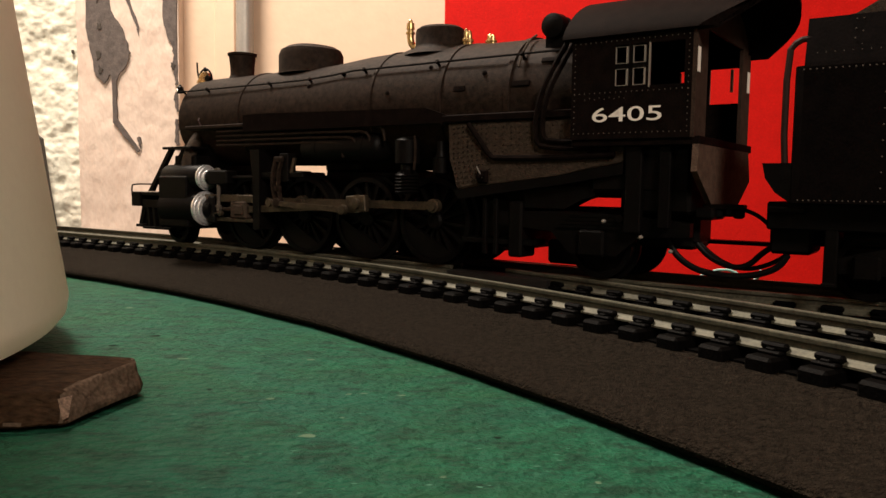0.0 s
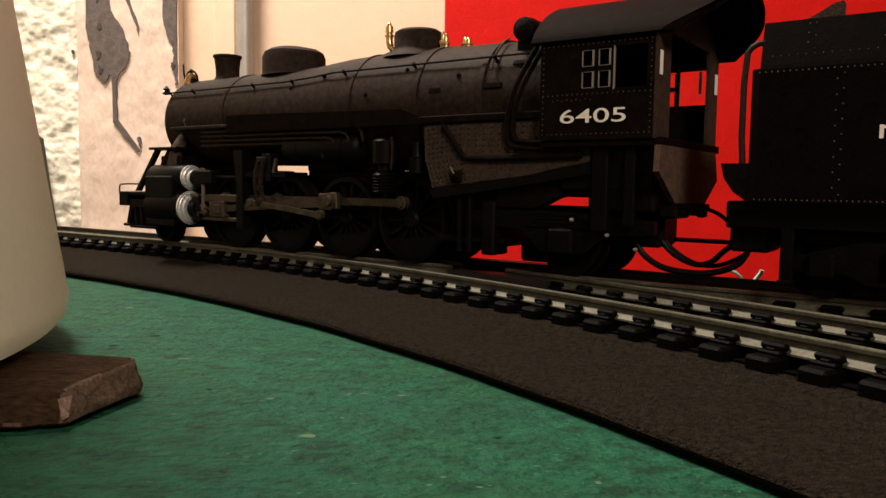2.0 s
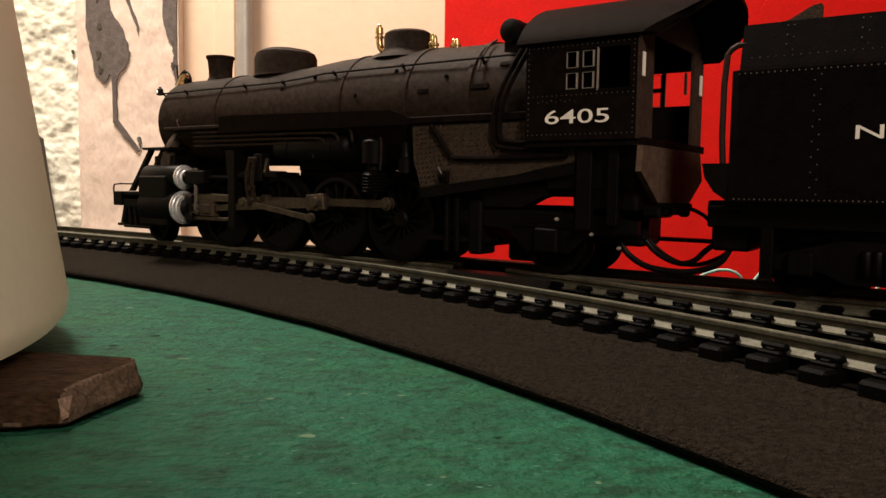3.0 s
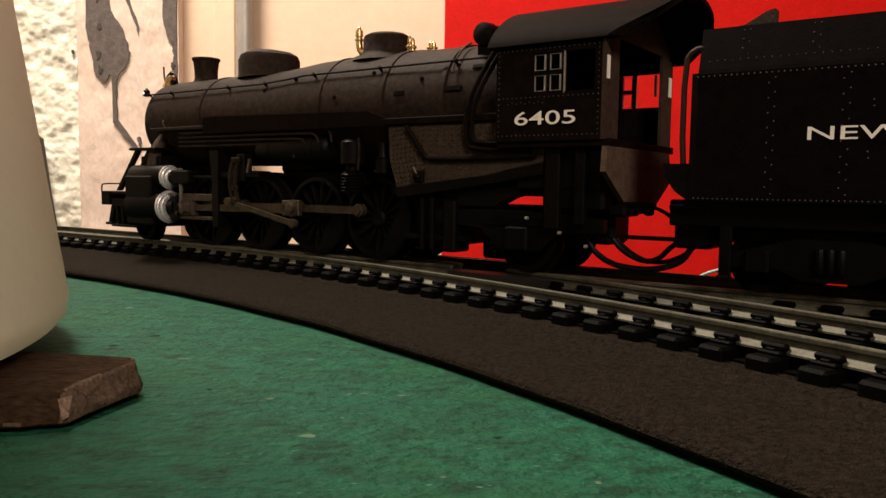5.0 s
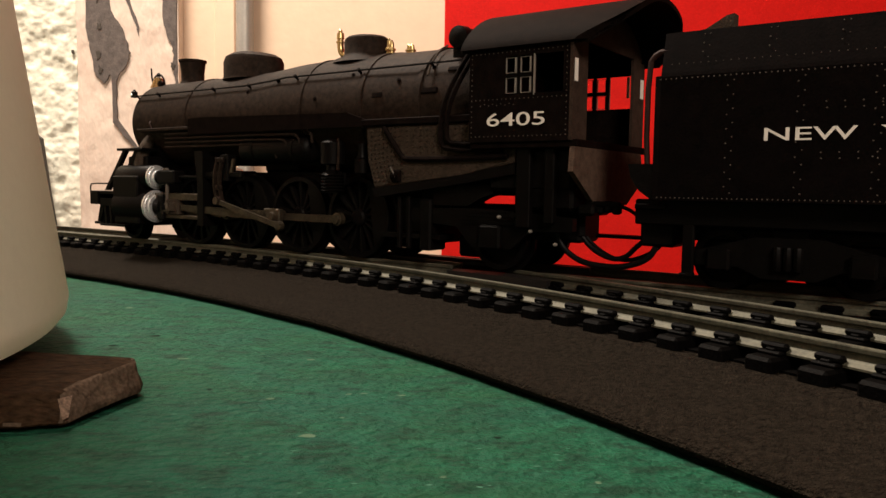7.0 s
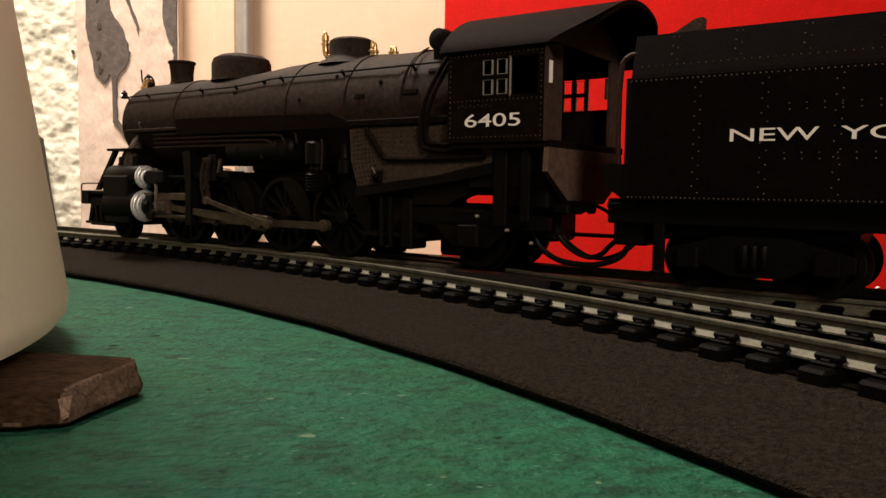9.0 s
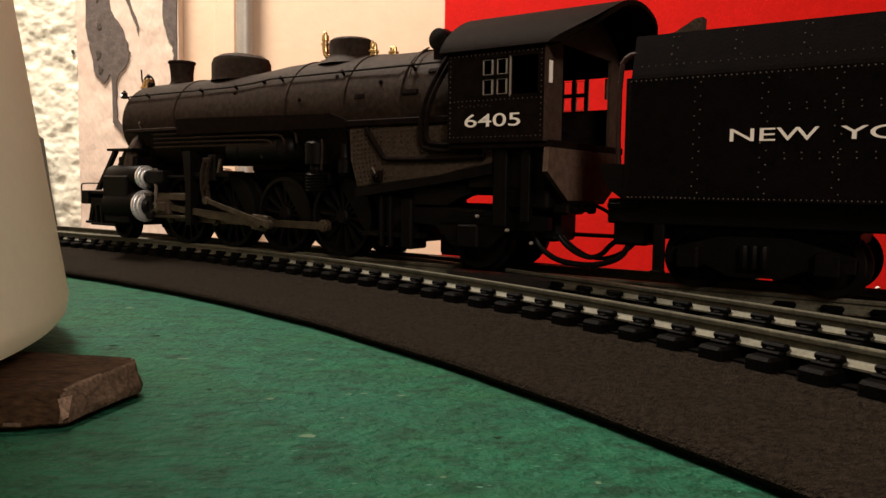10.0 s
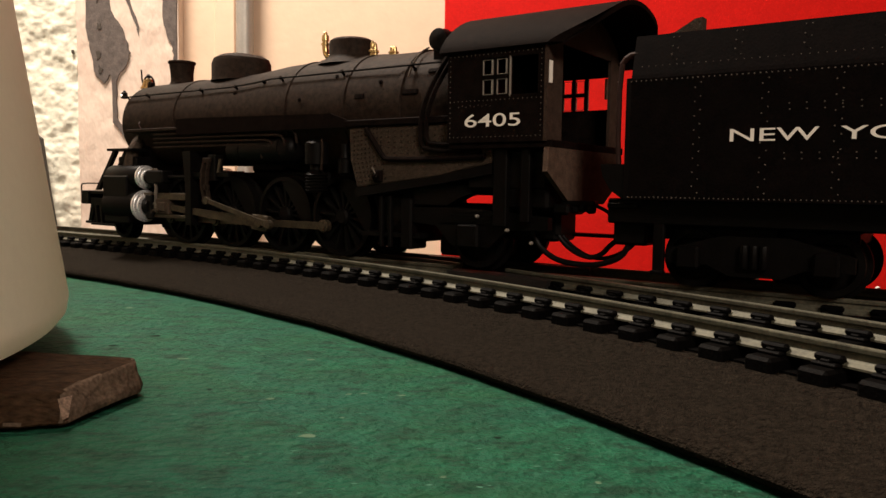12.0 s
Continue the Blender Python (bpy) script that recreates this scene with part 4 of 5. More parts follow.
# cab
# Lighter brown puts light on the rear posts and arch below the roof.
POST = material("lit_post_paint", (0.035, 0.0225, 0.017), 0.75, spec=0.04, vary=0.5, scale=500)
CX0, CX1, CY, CZ0, CZ1 = 65.4, 86.6, 17.4, 25.2, 42.8
cab = ep("cab_floor", B(CX0 - 1.5, CX1, -CY + 0.5, CY - 0.5, 24.0, 25.4, bevel=0.1), CAB_BLACK)
for side in (1, -1):
    y0, y1 = sorted((side * (CY - 0.9), side * CY))
    b = pierced(bmesh.new(), (CX0, 66.7, 72.5, 73.1, 78.6, CX1), (CZ0, 33.9, 40.9, CZ1), {(1, 1), (3, 1)}, "y", y0, y1)
    wall = ep("cab_side", b, CAB_BLACK, "", cab)
    # four-light window with bright trim
    ym = side * (CY - 0.45)
    b = bmesh.new()
    box(b, 73.1, 78.6, ym - 0.3, ym + 0.3, 37.0, 37.7)
    box(b, 75.5, 76.2, ym - 0.3, ym + 0.3, 33.9, 40.9)
    ep("sash", b, GEAR_BLACK, "", wall)
    b = bmesh.new()
    yt0, yt1 = sorted((ym + side * 0.12, ym + side * 0.5))
    for ax0, ax1 in ((73.2, 75.4), (76.3, 78.5)):
        for z0, z1 in ((34.1, 36.9), (37.8, 40.6)):
            for x_, w_ in ((ax0, 0.3), (ax1 - 0.08, 0.08)):
                box(b, x_, x_ + w_, yt0, yt1, z0, z1)
            box(b, ax0, ax1, yt0, yt1, z0, z0 + 0.09)
            box(b, ax0, ax1, yt0, yt1, z1 - 0.05, z1)
    box(b, 72.45, 72.68, yt0, yt1, 33.6, 41.0)
    ep("window_trim", b, SILVER, "silver window trim", wall)
    ys = side * CY
    b = bmesh.new()
    o = (0, side, 0)
    dots(b, (CX0 + 0.6, ys, 26.2), (CX1 - 0.6, ys, 26.2), 0.95, 0.13, o)
    dots(b, (CX0 + 0.6, ys, 41.7), (CX1 - 0.6, ys, 41.7), 0.95, 0.13, o)
    dots(b, (CX0 + 0.6, ys, 33.1), (CX1 - 0.6, ys, 33.1), 0.95, 0.13, o)
    dots(b, (CX1 - 0.6, ys, 27), (CX1 - 0.6, ys, 41), 0.95, 0.13, o)
    dots(b, (CX0 + 0.6, ys, 27), (CX0 + 0.6, ys, 41), 0.95, 0.13, o)
    for k in range(9):
        dots(b, (84 - 0.9 * k, ys, 32.0 + 0.25 * (k % 2)), (84 - 0.9 * k, ys, 32.0 + 0.25 * (k % 2)), 1, 0.15, o)
    tagged(ep("cab_rivets", b, GLINT, "", wall), kind="stuff")
    # rear post with its narrow window
    y0, y1 = sorted((side * 11.2, side * (CY - 0.05)))
    ye, yi = side * 16.8, side * 15.1
    b = bmesh.new()
    box(b, 64.8, 65.4, *sorted((side * 11.2, yi)), CZ0, 43.6)
    box(b, 64.8, 65.4, *sorted((ye, side * CY)), CZ0, CZ1 + 0.3)
    box(b, 64.8, 65.4, *sorted((yi, ye)), CZ0, 35.6)
    box(b, 64.8, 65.4, *sorted((yi, ye)), 39.8, 43.0)
    post = ep("rear_post", b, POST, "", cab)
    # Off-white here stands for the light these silver trims would reflect.
    ep("post_trim", B(64.7, 65.2, *sorted((side * 15.5, side * 16.75)), 35.7, 39.7), WHITE_INK, "silver window trim", post)
    if side < 0:
        ep("window_stop", B(67.9, 68.4, *sorted((side * 16.6, side * 17.1)), 36.2, 40.6), WHITE_INK, "silver window trim", wall)

b = bmesh.new()
lathe(b, (CX1 - 0.2, 0, 31.5), (-1, 0, 0), [(0, 13.2), (2.0, 13.0), (2.6, 11)], 32)
ep("backhead", b, GEAR_BLACK, "", cab, smooth=True)
# arched roof, thin, hanging out over the rear
b = bmesh.new()
prof = []
for k in range(-12, 13):
    y = 18.3 * math.sin(radians(90 * k / 12))
    prof.append((y, 42.6 + 9.4 * (1 - (y / 18.3) ** 2) ** 0.74 if abs(k) < 12 else 42.6))
under = [(y * 0.955, z - 0.9 if 0 < i < 24 else z) for i, (y, z) in enumerate(prof)]
rows_ = []
for k in (0.0, 0.5, 1.0):
    outer = [(88.2 + k * (-33.8 + 10.0 * min(1, abs(y) / 18.3) ** 6), y, z) for y, z in prof]
    inner = [(88.2 + k * (-33.8 + 10.0 * min(1, abs(y) / 18.3) ** 6), y, z) for y, z in reversed(under)]
    rows_.append([b.verts.new(c) for c in outer + inner])
skin(b, rows_)
ep("cab_front", prism(bmesh.new(), [(CY - 0.9, CZ0)] + [(y, z) for y, z in reversed(under) if abs(y) < CY - 1] + [(-CY + 0.9, CZ0)], "x", CX1 - 0.8, CX1), CAB_BLACK, "", cab)
ep("rear_arch", prism(bmesh.new(), [(CY - 1.2, 43.4)] + [(y, z) for y, z in reversed(under) if z > 44] + [(-CY + 1.2, 43.4)], "x", 64.9, 65.3), POST, "", cab)
roof = ep("cab_roof", b, CAB_BLACK, smooth=True)
b = prism(bmesh.new(), [(18.4, 24.0), (-13.5, 24.0), (-15.4, 18.5), (-6.5, 13.4), (9.3, 13.8), (18.9, 19.6)], "x", 63.6, 64.6)
ep("rear_apron", b, APRON, "apron plate below the cab, coloured lighter brown as if lit")
b = bmesh.new()
box(b, 66, 84, 5, 14, 16, 24, bevel=0.6)
box(b, 66, 78.4, 5, 13.8, 12.4, 17, bevel=0.6)
prism(b, [(98, 12.8), (98, 17), (83.5, 17), (83.5, 15.3), (86, 14.6), (89.5, 12.8)], "y", 9, 13)
box(b, 76, 112, -9, 9, 14.95, 24, bevel=0.6)
box(b, 99, 104, -9, 9, 11, 16)
box(b, 66.4, 76.5, 0, 9, 6.2, 24, bevel=0.6)
box(b, 66.4, 76.5, -9, 0.5, 14, 24, bevel=0.6)
box(b, 66, 84, -14, -5, 17, 24, bevel=0.6)
box(b, 74, 77, 14, 15.6, 9, 24, bevel=0.2)
box(b, 69, 71, 14, 15.6, 10, 24, bevel=0.2)
ep("under_cab_frame", b, GEAR_BLACK)
# number on the cab sides


def lettering(name, text, size, width, height, m, parent, mat=WHITE_INK):
    cu = bpy.data.curves.new(name, "FONT")
    cu.body, cu.size, cu.extrude, cu.offset = text, 1.0, 0.0, 0.002
    cu.align_x = "LEFT"
    tmp = bpy.data.objects.new(name, cu)
    scene.collection.objects.link(tmp)
    bpy.context.view_layer.update()
    me = bpy.data.meshes.new_from_object(tmp.evaluated_get(bpy.context.evaluated_depsgraph_get()))
    bpy.data.objects.remove(tmp)
    co = [v.co.copy() for v in me.vertices]
    x0, x1 = min(c.x for c in co), max(c.x for c in co)
    y0, y1 = min(c.y for c in co), max(c.y for c in co)
    bm = bmesh.new()
    bm.from_mesh(me)
    for v in bm.verts:
        v.co = Vector(((v.co.x - x0) / (x1 - x0) * width, (v.co.y - y0) / (y1 - y0) * height, 0))
    for f in bm.faces:
        f.smooth = False
    r = bmesh.ops.extrude_face_region(bm, geom=list(bm.faces))
    bmesh.ops.translate(bm, verts=[g for g in r["geom"] if isinstance(g, bmesh.types.BMVert)], vec=(0, 0, 0.05))
    me2 = part(name, bm, mat, parent)
    me2.matrix_basis = m
    return me2


def side_text(a, z, l, root_a):
    """Letters that stand upright on a side facing the camera and run towards the rear."""
    return Matrix(((-MM * 0 - 1, 0, 0, (a - root_a) * MM), (0, 0, 1, l * MM), (0, 1, 0, z * MM), (0, 0, 0, 1)))


lettering("cab_number", "6405", 1, 12.3, 2.45, side_text(82.5, 28.1, CY + 0.02, ENGINE_A), engine)

# wheels: drawn round their axle, which lies across the engine


def spoked_wheelset(name, a, r, spokes, parent, origin, counter, gauge=8.0):
    ax = new(name)
    ax.empty_display_size = 0.005
    ax.parent = parent
    ax.location = ((a - origin) * MM, 0, r * MM)
    part("axle", rod(bmesh.new(), (0, -9.5, 0), (0, 9.5, 0), 1.3, 12), GEAR_BLACK, ax)
    for side in (1, -1):
        d = Vector((0, side, 0))
        b = bmesh.new()
        u0, u1 = axes(d)
        sec = [(r + 0.7, gauge - 0.9), (r + 0.7, gauge - 0.3), (r, gauge), (r - 0.1, gauge + 2.2), (r - 1.1, gauge + 2.3), (r - 1.3, gauge + 0.6), (r - 1.3, gauge - 0.9)]
        n = 40
        rr = [[b.verts.new(d * w + (u0 * math.cos(2 * math.pi * i / n) + u1 * math.sin(2 * math.pi * i / n)) * q_) for q_, w in sec] for i in range(n)]
        for i in range(n):
            p_, q_ = rr[i], rr[(i + 1) % n]
            for k in range(len(sec)):
                b.faces.new((p_[k], p_[(k + 1) % len(sec)], q_[(k + 1) % len(sec)], q_[k]))
        part("tyre", b, GEAR_BLACK, ax, smooth=True)
        part("hub", lathe(bmesh.new(), d * (gauge - 0.6), d, [(0, 2.0), (2.6, 2.0), (3.0, 1.5)], 16), GEAR_BLACK, ax)
        if r < 7:
            part("web", lathe(bmesh.new(), d * (gauge - 0.2), d, [(0, r - 1.2), (0.9, r - 1.2), (1.2, 1.8)], 32), GEAR_BLACK, ax, smooth=True)
            continue
        part("backing", lathe(bmesh.new(), d * (gauge - 0.6), d, [(0, r - 1.4), (0.5, r - 1.4)], 32), GEAR_BLACK, ax)
        step = math.pi / spokes
        hub = [(1.7 * math.cos(step * k), 1.7 * math.sin(step * k)) for k in range(2 * spokes)]
        cells = [hub]
        for k in range(spokes):
            t, w = step * (2 * k + 0.5), 0.5 / (r - 1.1)
            cells.append([hub[2 * k], ((r - 1.1) * math.cos(t - w), (r - 1.1) * math.sin(t - w)), ((r - 1.1) * math.cos(t + w), (r - 1.1) * math.sin(t + w)), hub[2 * k + 1]])
        part("spokes", slab(bmesh.new(), cells, "y", *sorted((side * (gauge + 0.2), side * (gauge + 1.3)))), GEAR_BLACK, ax)
        if counter:
            b = bmesh.new()
            pts = []
            for k in range(9):
                t = radians(180 - 62 + 124 * k / 8) + math.radians(counter)
                pts.append((math.cos(t) * (r - 1.1), math.sin(t) * (r - 1.1)))
            prism(b, pts, "y", *sorted((side * (gauge + 0.1), side * (gauge + 1.9))))
            part("counterweight", b, GEAR_BLACK, ax)
    return ax


DRIVERS = (179.2, 160.0, 140.5, 121.4)
ROLL, CRANK, PIN0 = 9.8, 3.7, -37.0
driver_axles = [spoked_wheelset("driver_wheelset", a, 9.3, 14, engine, ENGINE_A, PIN0) for a in DRIVERS]
pony = spoked_wheelset("pony_wheelset", 209.5, 4.9, 8, engine, ENGINE_A, 0)
trailing = spoked_wheelset("trailing_wheelset", 83.5, 6.2, 10, engine, ENGINE_A, 0)

# trailing truck frame with springs and journal box
b = bmesh.new()
for side in (1, -1):
    end = 66 if side > 0 else 73
    prism(b, [(104, 12), (104, 9.5), (92, 8.6), (88, 4.6), (79, 4.6), (75, 8.2), (end, 8.6), (end, 11), (75, 11.8), (88, 12.4)], "y", *sorted((side * 11.6, side * 13.4)))
    box(b, 81, 86, *sorted((side * 12, side * 14.6)), 4.4, 9.2, bevel=0.4)
    for k in range(4):
        box(b, 76.5 + 1.2 * k, 90.5 - 1.2 * k, *sorted((side * 12.4, side * 14.0)), 9.4 + 0.7 * k, 9.95 + 0.7 * k)
    lathe(b, (78.0, side * 14.0, 11.4), (0, side, 0), [(0, 0.8), (0.8, 0.7)], 10)
box(b, 99, 111, -8, 8, 4.4, 15, bevel=1.0)
box(b, 82.5, 97, -5, 5, 1.6, 6.4, bevel=0.6)
box(b, 98, 101, 8, 14, 3.2, 14, bevel=0.4)
ep("trailing_truck_frame", b, GEAR_BLACK)
# Bright studs added as glints in the dark gear under the cab.
for a, z in ((73.9, 8.4), (80.8, 10.9), (68.6, 6.2)):
    ep("glint_fitting", lathe(bmesh.new(), (a, 14.8, z), (0, 1, 0), [(0, 0.36), (0.6, 0.32), (0.7, 0.12)], 10), SILVER, "small bright fitting added as a glint")
b = bmesh.new()
box(b, 96, 112, 8, 13.4, 5.6, 6.6)
for a in (103.5, 106.0):
    box(b, a, a + 0.9, 13, 14.0, 3.4, 14.6, bevel=0.15)
ep("ashpan", b, GEAR_BLACK)

# side rods, main rods, crossheads and eccentric rods
rods = {}
for side in (1, -1):
    y = side * 12.6
    b = bmesh.new()
    prism(b, [(DRIVERS[3] - 0.2, -0.85), (DRIVERS[0] + 0.2, -0.85), (DRIVERS[0] + 0.2, 0.85), (DRIVERS[3] - 0.2, 0.85)], "y", *sorted((y - side * 0.5, y + side * 0.5)))
    for a in DRIVERS:
        lathe(b, (a, y - side * 0.7, 0), (0, side, 0), [(0, 1.5), (1.4, 1.5), (1.5, 1.1), (2.0, 1.0)], 16)
    bmesh.ops.translate(b, verts=b.verts, vec=(-ENGINE_A, 0, 0))
    sr = part("side_rod", b, STEEL, engine, "worn steel side rod")
    y = side * 14.4
    b = bmesh.new()
    prism(b, [(0, -1.35), (6, -1.15), (36.5, -0.75), (36.5, 0.75), (6, 1.15), (0, 1.35)], "y", *sorted((y - side * 0.55, y + side * 0.55)))
    lathe(b, (0, y - side * 0.8, 0), (0, side, 0), [(0, 2.0), (1.6, 2.0), (1.7, 1.2), (2.6, 1.1), (2.7, 0.5)], 20)
    box(b, -2.2, 3.4, *sorted((y - side * 0.75, y + side * 0.75)), -1.9, 1.9, bevel=0.2)
    lathe(b, (39, y - side * 0.8, 0), (0, side, 0), [(0, 1.3), (1.6, 1.3)], 14)
    box(b, 35.5, 39.5, *sorted((y - side * 0.6, y + side * 0.6)), -0.95, 0.95, bevel=0.15)
    mr = part("main_rod", b, STEEL, engine, "worn steel main rod")
    b = bmesh.new()
    box(b, -2.6, 3.4, *sorted((side * 13.2, side * 15.6)), -2.2, 2.2, bevel=0.4)
    rod(b, (3, side * 14.2, 0), (16, side * 14.2, 0), 0.6, 10)
    box(b, -1.5, 1.5, *sorted((side * 15, side * 16)), -1.2, 1.2, bevel=0.2)
    ch = part("crosshead", b, DULL, engine, "dull worn crosshead")
    b = bmesh.new()
    prism(b, [(0, -0.8), (3, -0.62), (23.5, -0.55), (23.5, 0.55), (3, 0.62), (0, 0.8)], "y", *sorted((side * 15.9, side * 16.5)))
    lathe(b, (0, side * 15.4, 0), (0, side, 0), [(0, 1.1), (1.3, 1.1), (1.4, 0.6)], 12)
    lathe(b, (23.5, side * 15.6, 0), (0, side, 0), [(0, 0.95), (1.1, 0.95)], 12)
    box(b, -0.9, 3.6, *sorted((side * 15.3, side * 15.8)), -0.5, 0.5)
    er = part("eccentric_rod", b, STEEL, engine, "worn steel eccentric rod")
    rods[side] = (sr, mr, ch, er)

# hoses and drawbar between engine and tender
for path, r in (([(70.6, 11, 9.0), (69.5, 11, 6.0), (67.7, 11, 4.3), (65.2, 11, 3.0), (62.2, 11, 2.5), (58.2, 11, 2.4), (54.9, 11, 3.1), (52.2, 11, 4.4), (51.0, 11, 6.5)], 0.55),
                ([(67.2, 8, 8.6), (66.0, 8, 6.9), (64.4, 8, 5.3), (61.9, 8, 4.0), (59.3, 8, 3.5), (57.2, 8, 4.4), (55.7, 8, 6.2), (53.0, 8, 8.2)], 0.5),
                ([(67.0, 6.6, 8.4), (65.4, 6.6, 6.4), (62.6, 6.6, 4.4), (59.6, 6.6, 3.3), (56.2, 6.6, 3.6), (52.4, 6.6, 5.6), (51.0, 6.6, 7.6)], 0.4)):
    ep("hose", tube(bmesh.new(), path, r, 10, 2), RUBBER, "", smooth=True)
ep("drawbar", B(50, 70, -1.6, 1.6, 7.0, 7.7, bevel=0.2), GEAR_BLACK)
# stubby couplings under the apron
for a, z in ((62.6, 11.9), (60.9, 12.2), (59.3, 11.9)):
    ep("hose_coupling", lathe(bmesh.new(), (a, 9, z + 2.2), (0, 0, -1), [(0, 0.7), (0.8, 0.7), (0.9, 1.0), (1.9, 0.95), (2.2, 0.5)], 10), RUBBER, "", smooth=True)
ep("coupling_bar", B(58.2, 65.2, 8.0, 10.0, 13.3, 14.3, bevel=0.2), GEAR_BLACK)
ep("cab_cable", tube(bmesh.new(), [(59.0, 9, 13.5), (57.6, 9, 13.2), (55.8, 9, 12.3), (54.2, 9, 10.8), (52.8, 9, 9.6)], 0.35, 8, 2), RUBBER, "", smooth=True)
b = bmesh.new()
box(b, 65.8, 70, 1, 9, 6.9, 13.4, bevel=0.8)
box(b, 62.6, 66, 4, 12, 11.6, 13.6, bevel=0.5)
ep("rear_frame", b, GEAR_BLACK)

# ---- tender ----
TX0, TX1, TY = -71.0, 50.2, 17.8
b = bmesh.new()
prism(b, [(-TY, 14.9), (-TY, 35.0), (-TY + 0.12, 35.6), (-TY + 1.8, 42.3), (-TY + 2.6, 42.3), (-TY + 2.6, 36), (TY - 2.6, 36), (TY - 2.6, 42.3), (TY - 1.8, 42.3), (TY - 0.12, 35.6), (TY, 35.0), (TY, 14.9)], "x", TX0, TX1 - 1.4)
tank_body = tp("tender_tank", b, TENDER_BLACK)
# rounded front corners
b = bmesh.new()
prism(b, [(TX1 - 1.4, -TY), (TX1 - 0.4, -TY + 0.4), (TX1, -TY + 1.4), (TX1, TY - 1.4), (TX1 - 0.4, TY - 0.4), (TX1 - 1.4, TY)], "z", 14.9, 35.2)
tp("tender_front", b, TENDER_BLACK, "", tank_body)
b = bmesh.new()
prism(b, [(47.3, 36), (47.3, 42.0), (42.6, 42.6), (39.4, 44.4), (38.2, 44.6), (38.2, 36)], "y", TY - 5, TY - 2.6)
tp("coal_gate", b, DULL, "dull coal gate plate", tank_body)
# coal heap
b = bmesh.new()
n1, n2 = 44, 16
g = [[None] * (n2 + 1) for _ in range(n1 + 1)]
for i in range(n1 + 1):
    for j in range(n2 + 1):
        a, y = 34 - 70 * i / n1, -14.8 + 29.6 * j / n2
        rise = max(0, min(1, (i - 4) / 6)) * (1 - (abs(y) / 17) ** 4)
        z = 38.2 + 5.6 * rise + 1.3 * noise.noise(Vector((a * 0.7, y * 0.7, 1))) + 0.7 * noise.noise(Vector((a * 2, y * 2, 5)))
        g[i][j] = b.verts.new((a, y, z))
for i in range(n1):
    for j in range(n2):
        b.faces.new((g[i][j], g[i + 1][j], g[i + 1][j + 1], g[i][j + 1]))
bmesh.ops.extrude_face_region(b, geom=list(b.faces))
COAL = material("glossy_black_coal", (0.008, 0.007, 0.006), 0.4, spec=0.3, vary=0.4, scale=500, bump=0.0003, bump_scale=1200)
tp("coal_load", b, COAL, "black coal load", tank_body)
for side in (1, -1):
    ys = side * TY
    o = (0, side, 0)
    b = bmesh.new()
    dots(b, (TX1 - 1.4, ys, 34.6), (-40, ys, 34.6), 0.85, 0.15, o)
    dots(b, (TX1 - 3, side * (TY - 0.55), 37.0), (-40, side * (TY - 0.55), 37.0), 1.15, 0.15, o)
    dots(b, (TX1 - 1.4, ys, 15.3), (-40, ys, 15.3), 0.75, 0.14, o)
    for a in (37.2, 27.0, 16.8, 2.0, -14):
        dots(b, (a, ys, 16.2), (a, ys, 33.8), 2.0, 0.15, o)
        dots(b, (a + 0.9, ys, 17.2), (a + 0.9, ys, 33), 2.0, 0.15, o)
    for a in (41.5, 31.5, 21.6, 11):
        for q_ in (0, 0.9):
            dots(b, (a + q_, side * (TY - 0.75), 37.8 + q_), (a + q_, side * (TY - 1.65), 41.6), 1.5, 0.14, o)
    for z in (21.5, 22.4, 28.9, 29.8):
        dots(b, (24.8 - (z % 1), ys, z), (-12, ys, z), 2.3, 0.15, o)
    tagged(tp("tank_rivets", b, GLINT, "", tank_body), kind="stuff")
lettering("road_name", "NEW", 1, 12.7, 1.95, side_text(32.4, 24.25, TY + 0.02, TENDER_A), tender)
lettering("road_name", "YORK", 1, 15.8, 1.95, side_text(16.9, 24.25, TY + 0.02, TENDER_A), tender)
b = bmesh.new()
box(b, TX0, 53.8, -14.4, 14.4, 10.6, 15.0, bevel=0.3)
box(b, 48, 53.6, -15.2, 15.2, 13.2, 14.2, bevel=0.2)
box(b, 47.5, 53.8, 3, 11.6, 6.6, 11.2, bevel=0.5)
box(b, 45, 50, -6, 4, 7.6, 11.2, bevel=0.5)
tp("tender_frame", b, GEAR_BLACK)
b = bmesh.new()
prism(b, [(54.2, 20.9), (48.7, 20.9), (48.7, 14.9), (50.2, 15.0), (52.2, 16.4), (53.7, 18.6)], "y", 12.5, 17.2)
prism(b, [(54.2, 20.9), (48.7, 20.9), (48.7, 14.9), (50.2, 15.0), (52.2, 16.4), (53.7, 18.6)], "y", -17.2, -12.5)
tp("front_step_box", b, GEAR_BLACK)
for side in (1, -1):
    b = bmesh.new()
    box(b, 43.5, 45.4, *sorted((side * 13.2, side * 14.4)), 2.4, 11, bevel=0.2)
    box(b, 43.4, 45.5, *sorted((side * 13.2, side * 15.2)), 2.2, 2.8, bevel=0.12)
    tp("step_ladder", b, GEAR_BLACK)
    tp("grab_iron", tube(bmesh.new(), [(TX1 + 0.1, side * 16.4, 20), (TX1 + 1.2, side * 16.4, 21), (TX1 + 1.2, side * 16.4, 37.5), (TX1 - 0.2, side * 16.4, 39.2), (TX1 - 2.2, side * 16.2, 39.4)], 0.5, 8, 1), GRAB, "", tank_body)
tender_axles = []
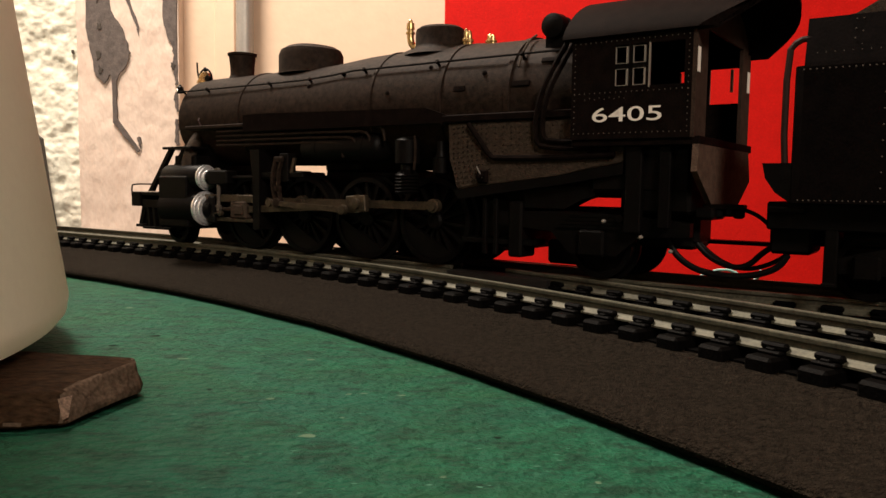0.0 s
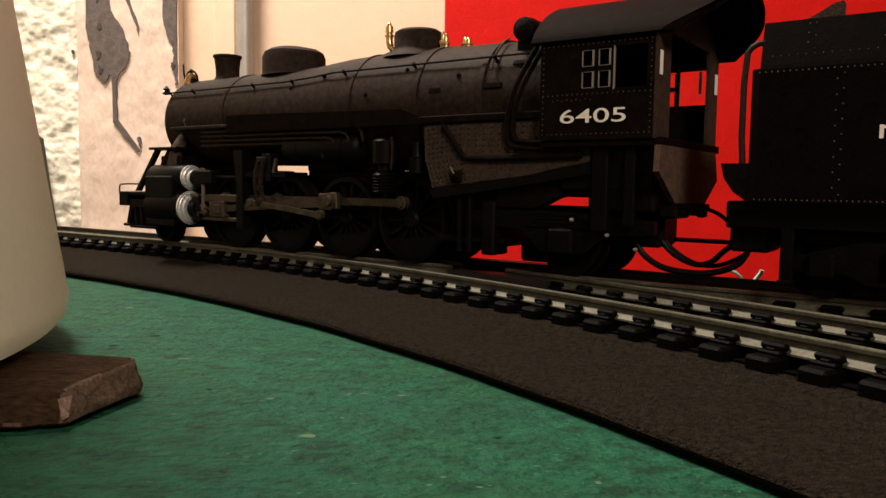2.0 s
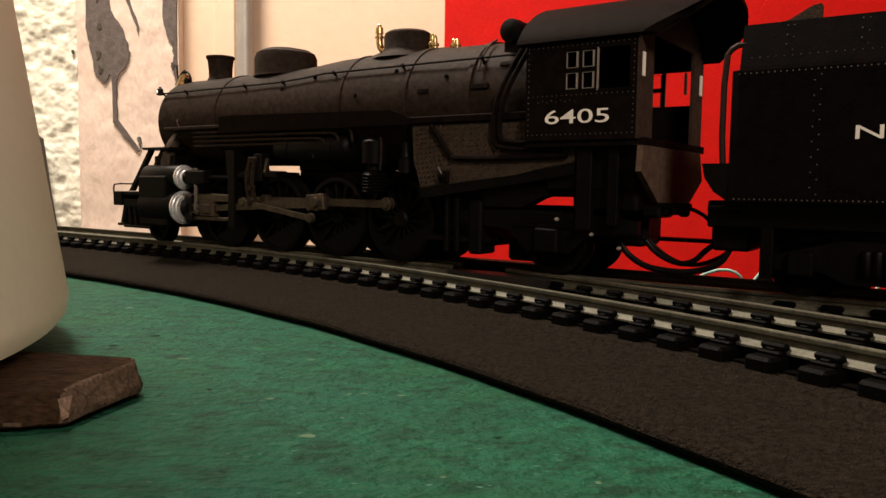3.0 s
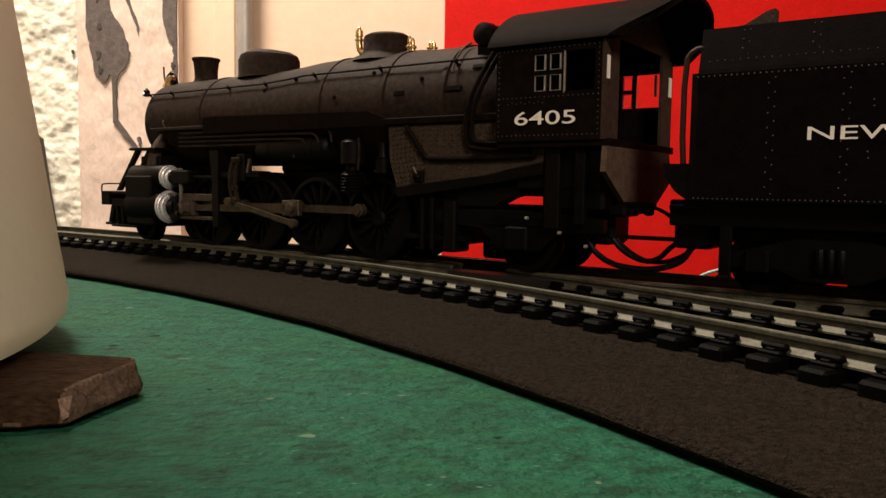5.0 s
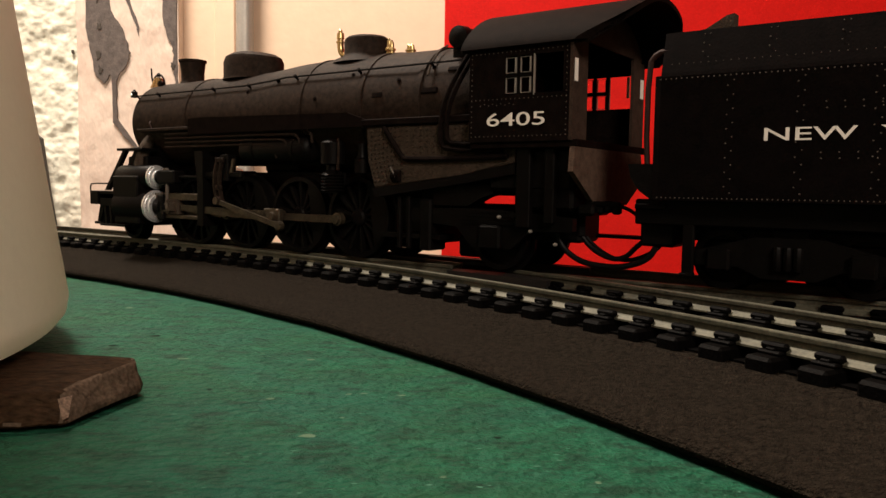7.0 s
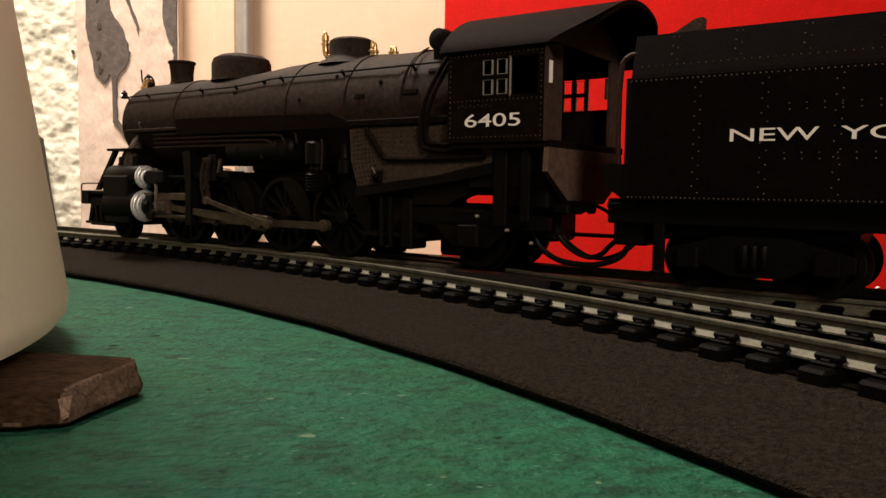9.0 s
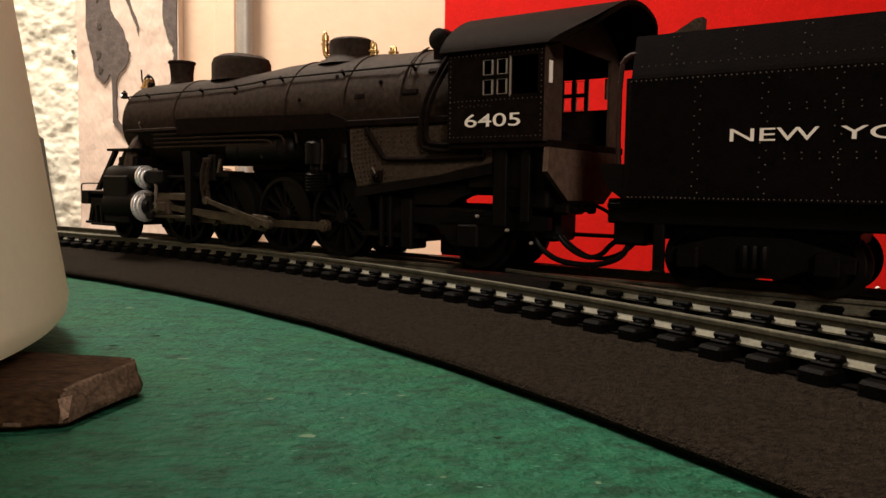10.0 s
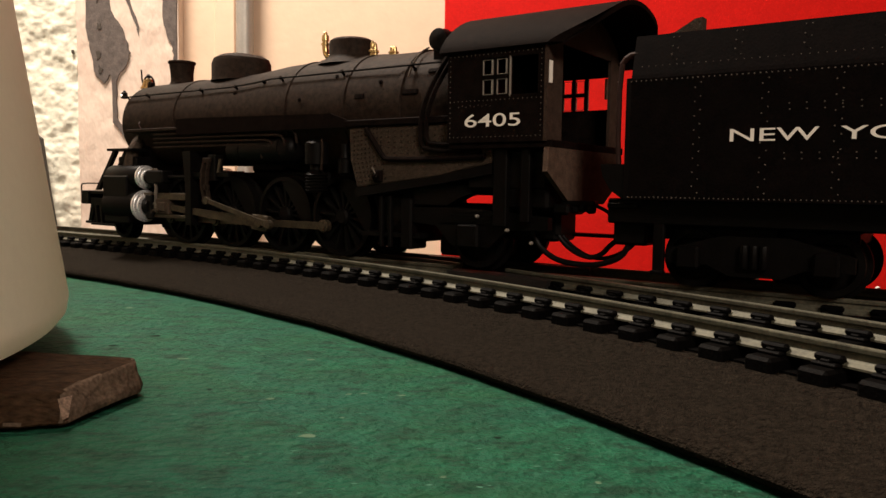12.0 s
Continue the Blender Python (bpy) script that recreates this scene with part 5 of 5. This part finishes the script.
for ca in (29.0, -46.0):
    b = B(ca - 3, ca + 3, -12, 12, 5, 10.7, bevel=0.4)
    box(b, ca - 14.5, ca + 14.5, -9.4, 9.4, 8.0, 10.5, bevel=0.4)
    truck = tp("truck_bolster", b, GEAR_BLACK)
    for q_ in (3.8, -4.0):
        tp("brake_beam", B(ca + q_ - 2.5, ca + q_ + 2.5, -7, 7, 1.4, 8.2, bevel=0.5), GEAR_BLACK, "", truck)
    for side in (1, -1):
        b = prism(bmesh.new(), [(ca + 14.5, 6.6), (ca + 14.5, 4.2), (ca + 7.5, 4.2), (ca + 4, 2.6), (ca - 4, 2.6), (ca - 7.5, 4.2), (ca - 14.5, 4.2), (ca - 14.5, 6.6), (ca - 5, 9.2), (ca + 5, 9.2)], "y", *sorted((side * 11.4, side * 13.0)))
        tp("side_frame", b, GEAR_BLACK, "", truck)
        for a in (ca + 10.6, ca - 10.6):
            tp("journal_box", B(a - 1.9, a + 1.9, *sorted((side * 12, side * 14.2)), 3.4, 7.2, bevel=0.4), GEAR_BLACK, "", truck)
        for k in (-1.5, 0, 1.5):
            tp("coil_spring", lathe(bmesh.new(), (ca + k, side * 13.4, 4.0), (0, 0, 1), [(0, 0.6), (0.2, 0.7), (3.6, 0.7), (3.8, 0.6)], 8), GEAR_BLACK, "", truck, smooth=True)
    for a in (ca + 10.6, ca - 10.6):
        w = spoked_wheelset("tender_wheelset", a, 5.1, 9, tender, TENDER_A, 0)
        tender_axles.append((w, a))

# ---- movement ----
TRAVEL = [(0.0, -26.62), (0.5, -25.15), (1.0, -23.55), (1.5, -21.95), (2.0, -20.43), (2.5, -18.95), (3.0, -17.43), (3.5, -15.85), (4.0, -14.27), (4.5, -12.69), (5.0, -11.11),
          (5.5, -9.63), (6.0, -8.09), (6.5, -6.55), (7.0, -5.05), (7.5, -3.5), (8.0, -1.95), (8.3, -1.02), (8.5, -0.46), (8.7, -0.03), (8.8, 0.0), (9.2, 0.0), (12.0, 0.0)]


def motions():
    walk(engine, [(t, on_track(ENGINE_A + s)) for t, s in TRAVEL])
    walk(tender, [(t, on_track(TENDER_A + s)) for t, s in TRAVEL])

    def rolling(ax, a, r, origin):
        walk(ax, [(t, Matrix.Translation(((a - origin) * MM, 0, r * MM)) @ Matrix.Rotation(s / (ROLL if r > 9 else r), 4, "Y")) for t, s in TRAVEL])
    for ax, a in zip(driver_axles, DRIVERS):
        rolling(ax, a, 9.3, ENGINE_A)
    rolling(pony, 209.5, 4.9, ENGINE_A)
    rolling(trailing, 83.5, 6.2, ENGINE_A)
    for ax, a in tender_axles:
        rolling(ax, a, 5.1, TENDER_A)
    for side, (sr, mr, ch, er) in rods.items():
        quarter = 0.0 if side > 0 else math.pi / 2
        rows = {k: [] for k in "smce"}
        for t, s in TRAVEL:
            th = radians(PIN0) - s / ROLL + quarter
            px, pz = CRANK * math.cos(th), CRANK * math.sin(th)
            rows["s"].append((t, Matrix.Translation((px * MM, 0, (9.3 + pz) * MM))))
            lean = math.asin((10.1 - 9.3 - pz) / 39)
            rows["m"].append((t, Matrix.Translation((px * MM, 0, (9.3 + pz) * MM)) @ Matrix.Rotation(-lean, 4, "Y")))
            rows["c"].append((t, Matrix.Translation(((px + 39 * math.cos(lean)) * MM, 0, 10.1 * MM))))
            ex, ez = px + 3.8 * math.cos(th - 2.44), pz + 3.8 * math.sin(th - 2.44)
            tilt = math.asin(max(-0.9, min(0.9, (12.2 - 9.3 - ez) / 23.5)))
            rows["e"].append((t, Matrix.Translation((ex * MM, 0, (9.3 + ez) * MM)) @ Matrix.Rotation(-tilt, 4, "Y")))
        for ob, k in ((sr, "s"), (mr, "m"), (ch, "c"), (er, "e")):
            walk(ob, rows[k])


motions()
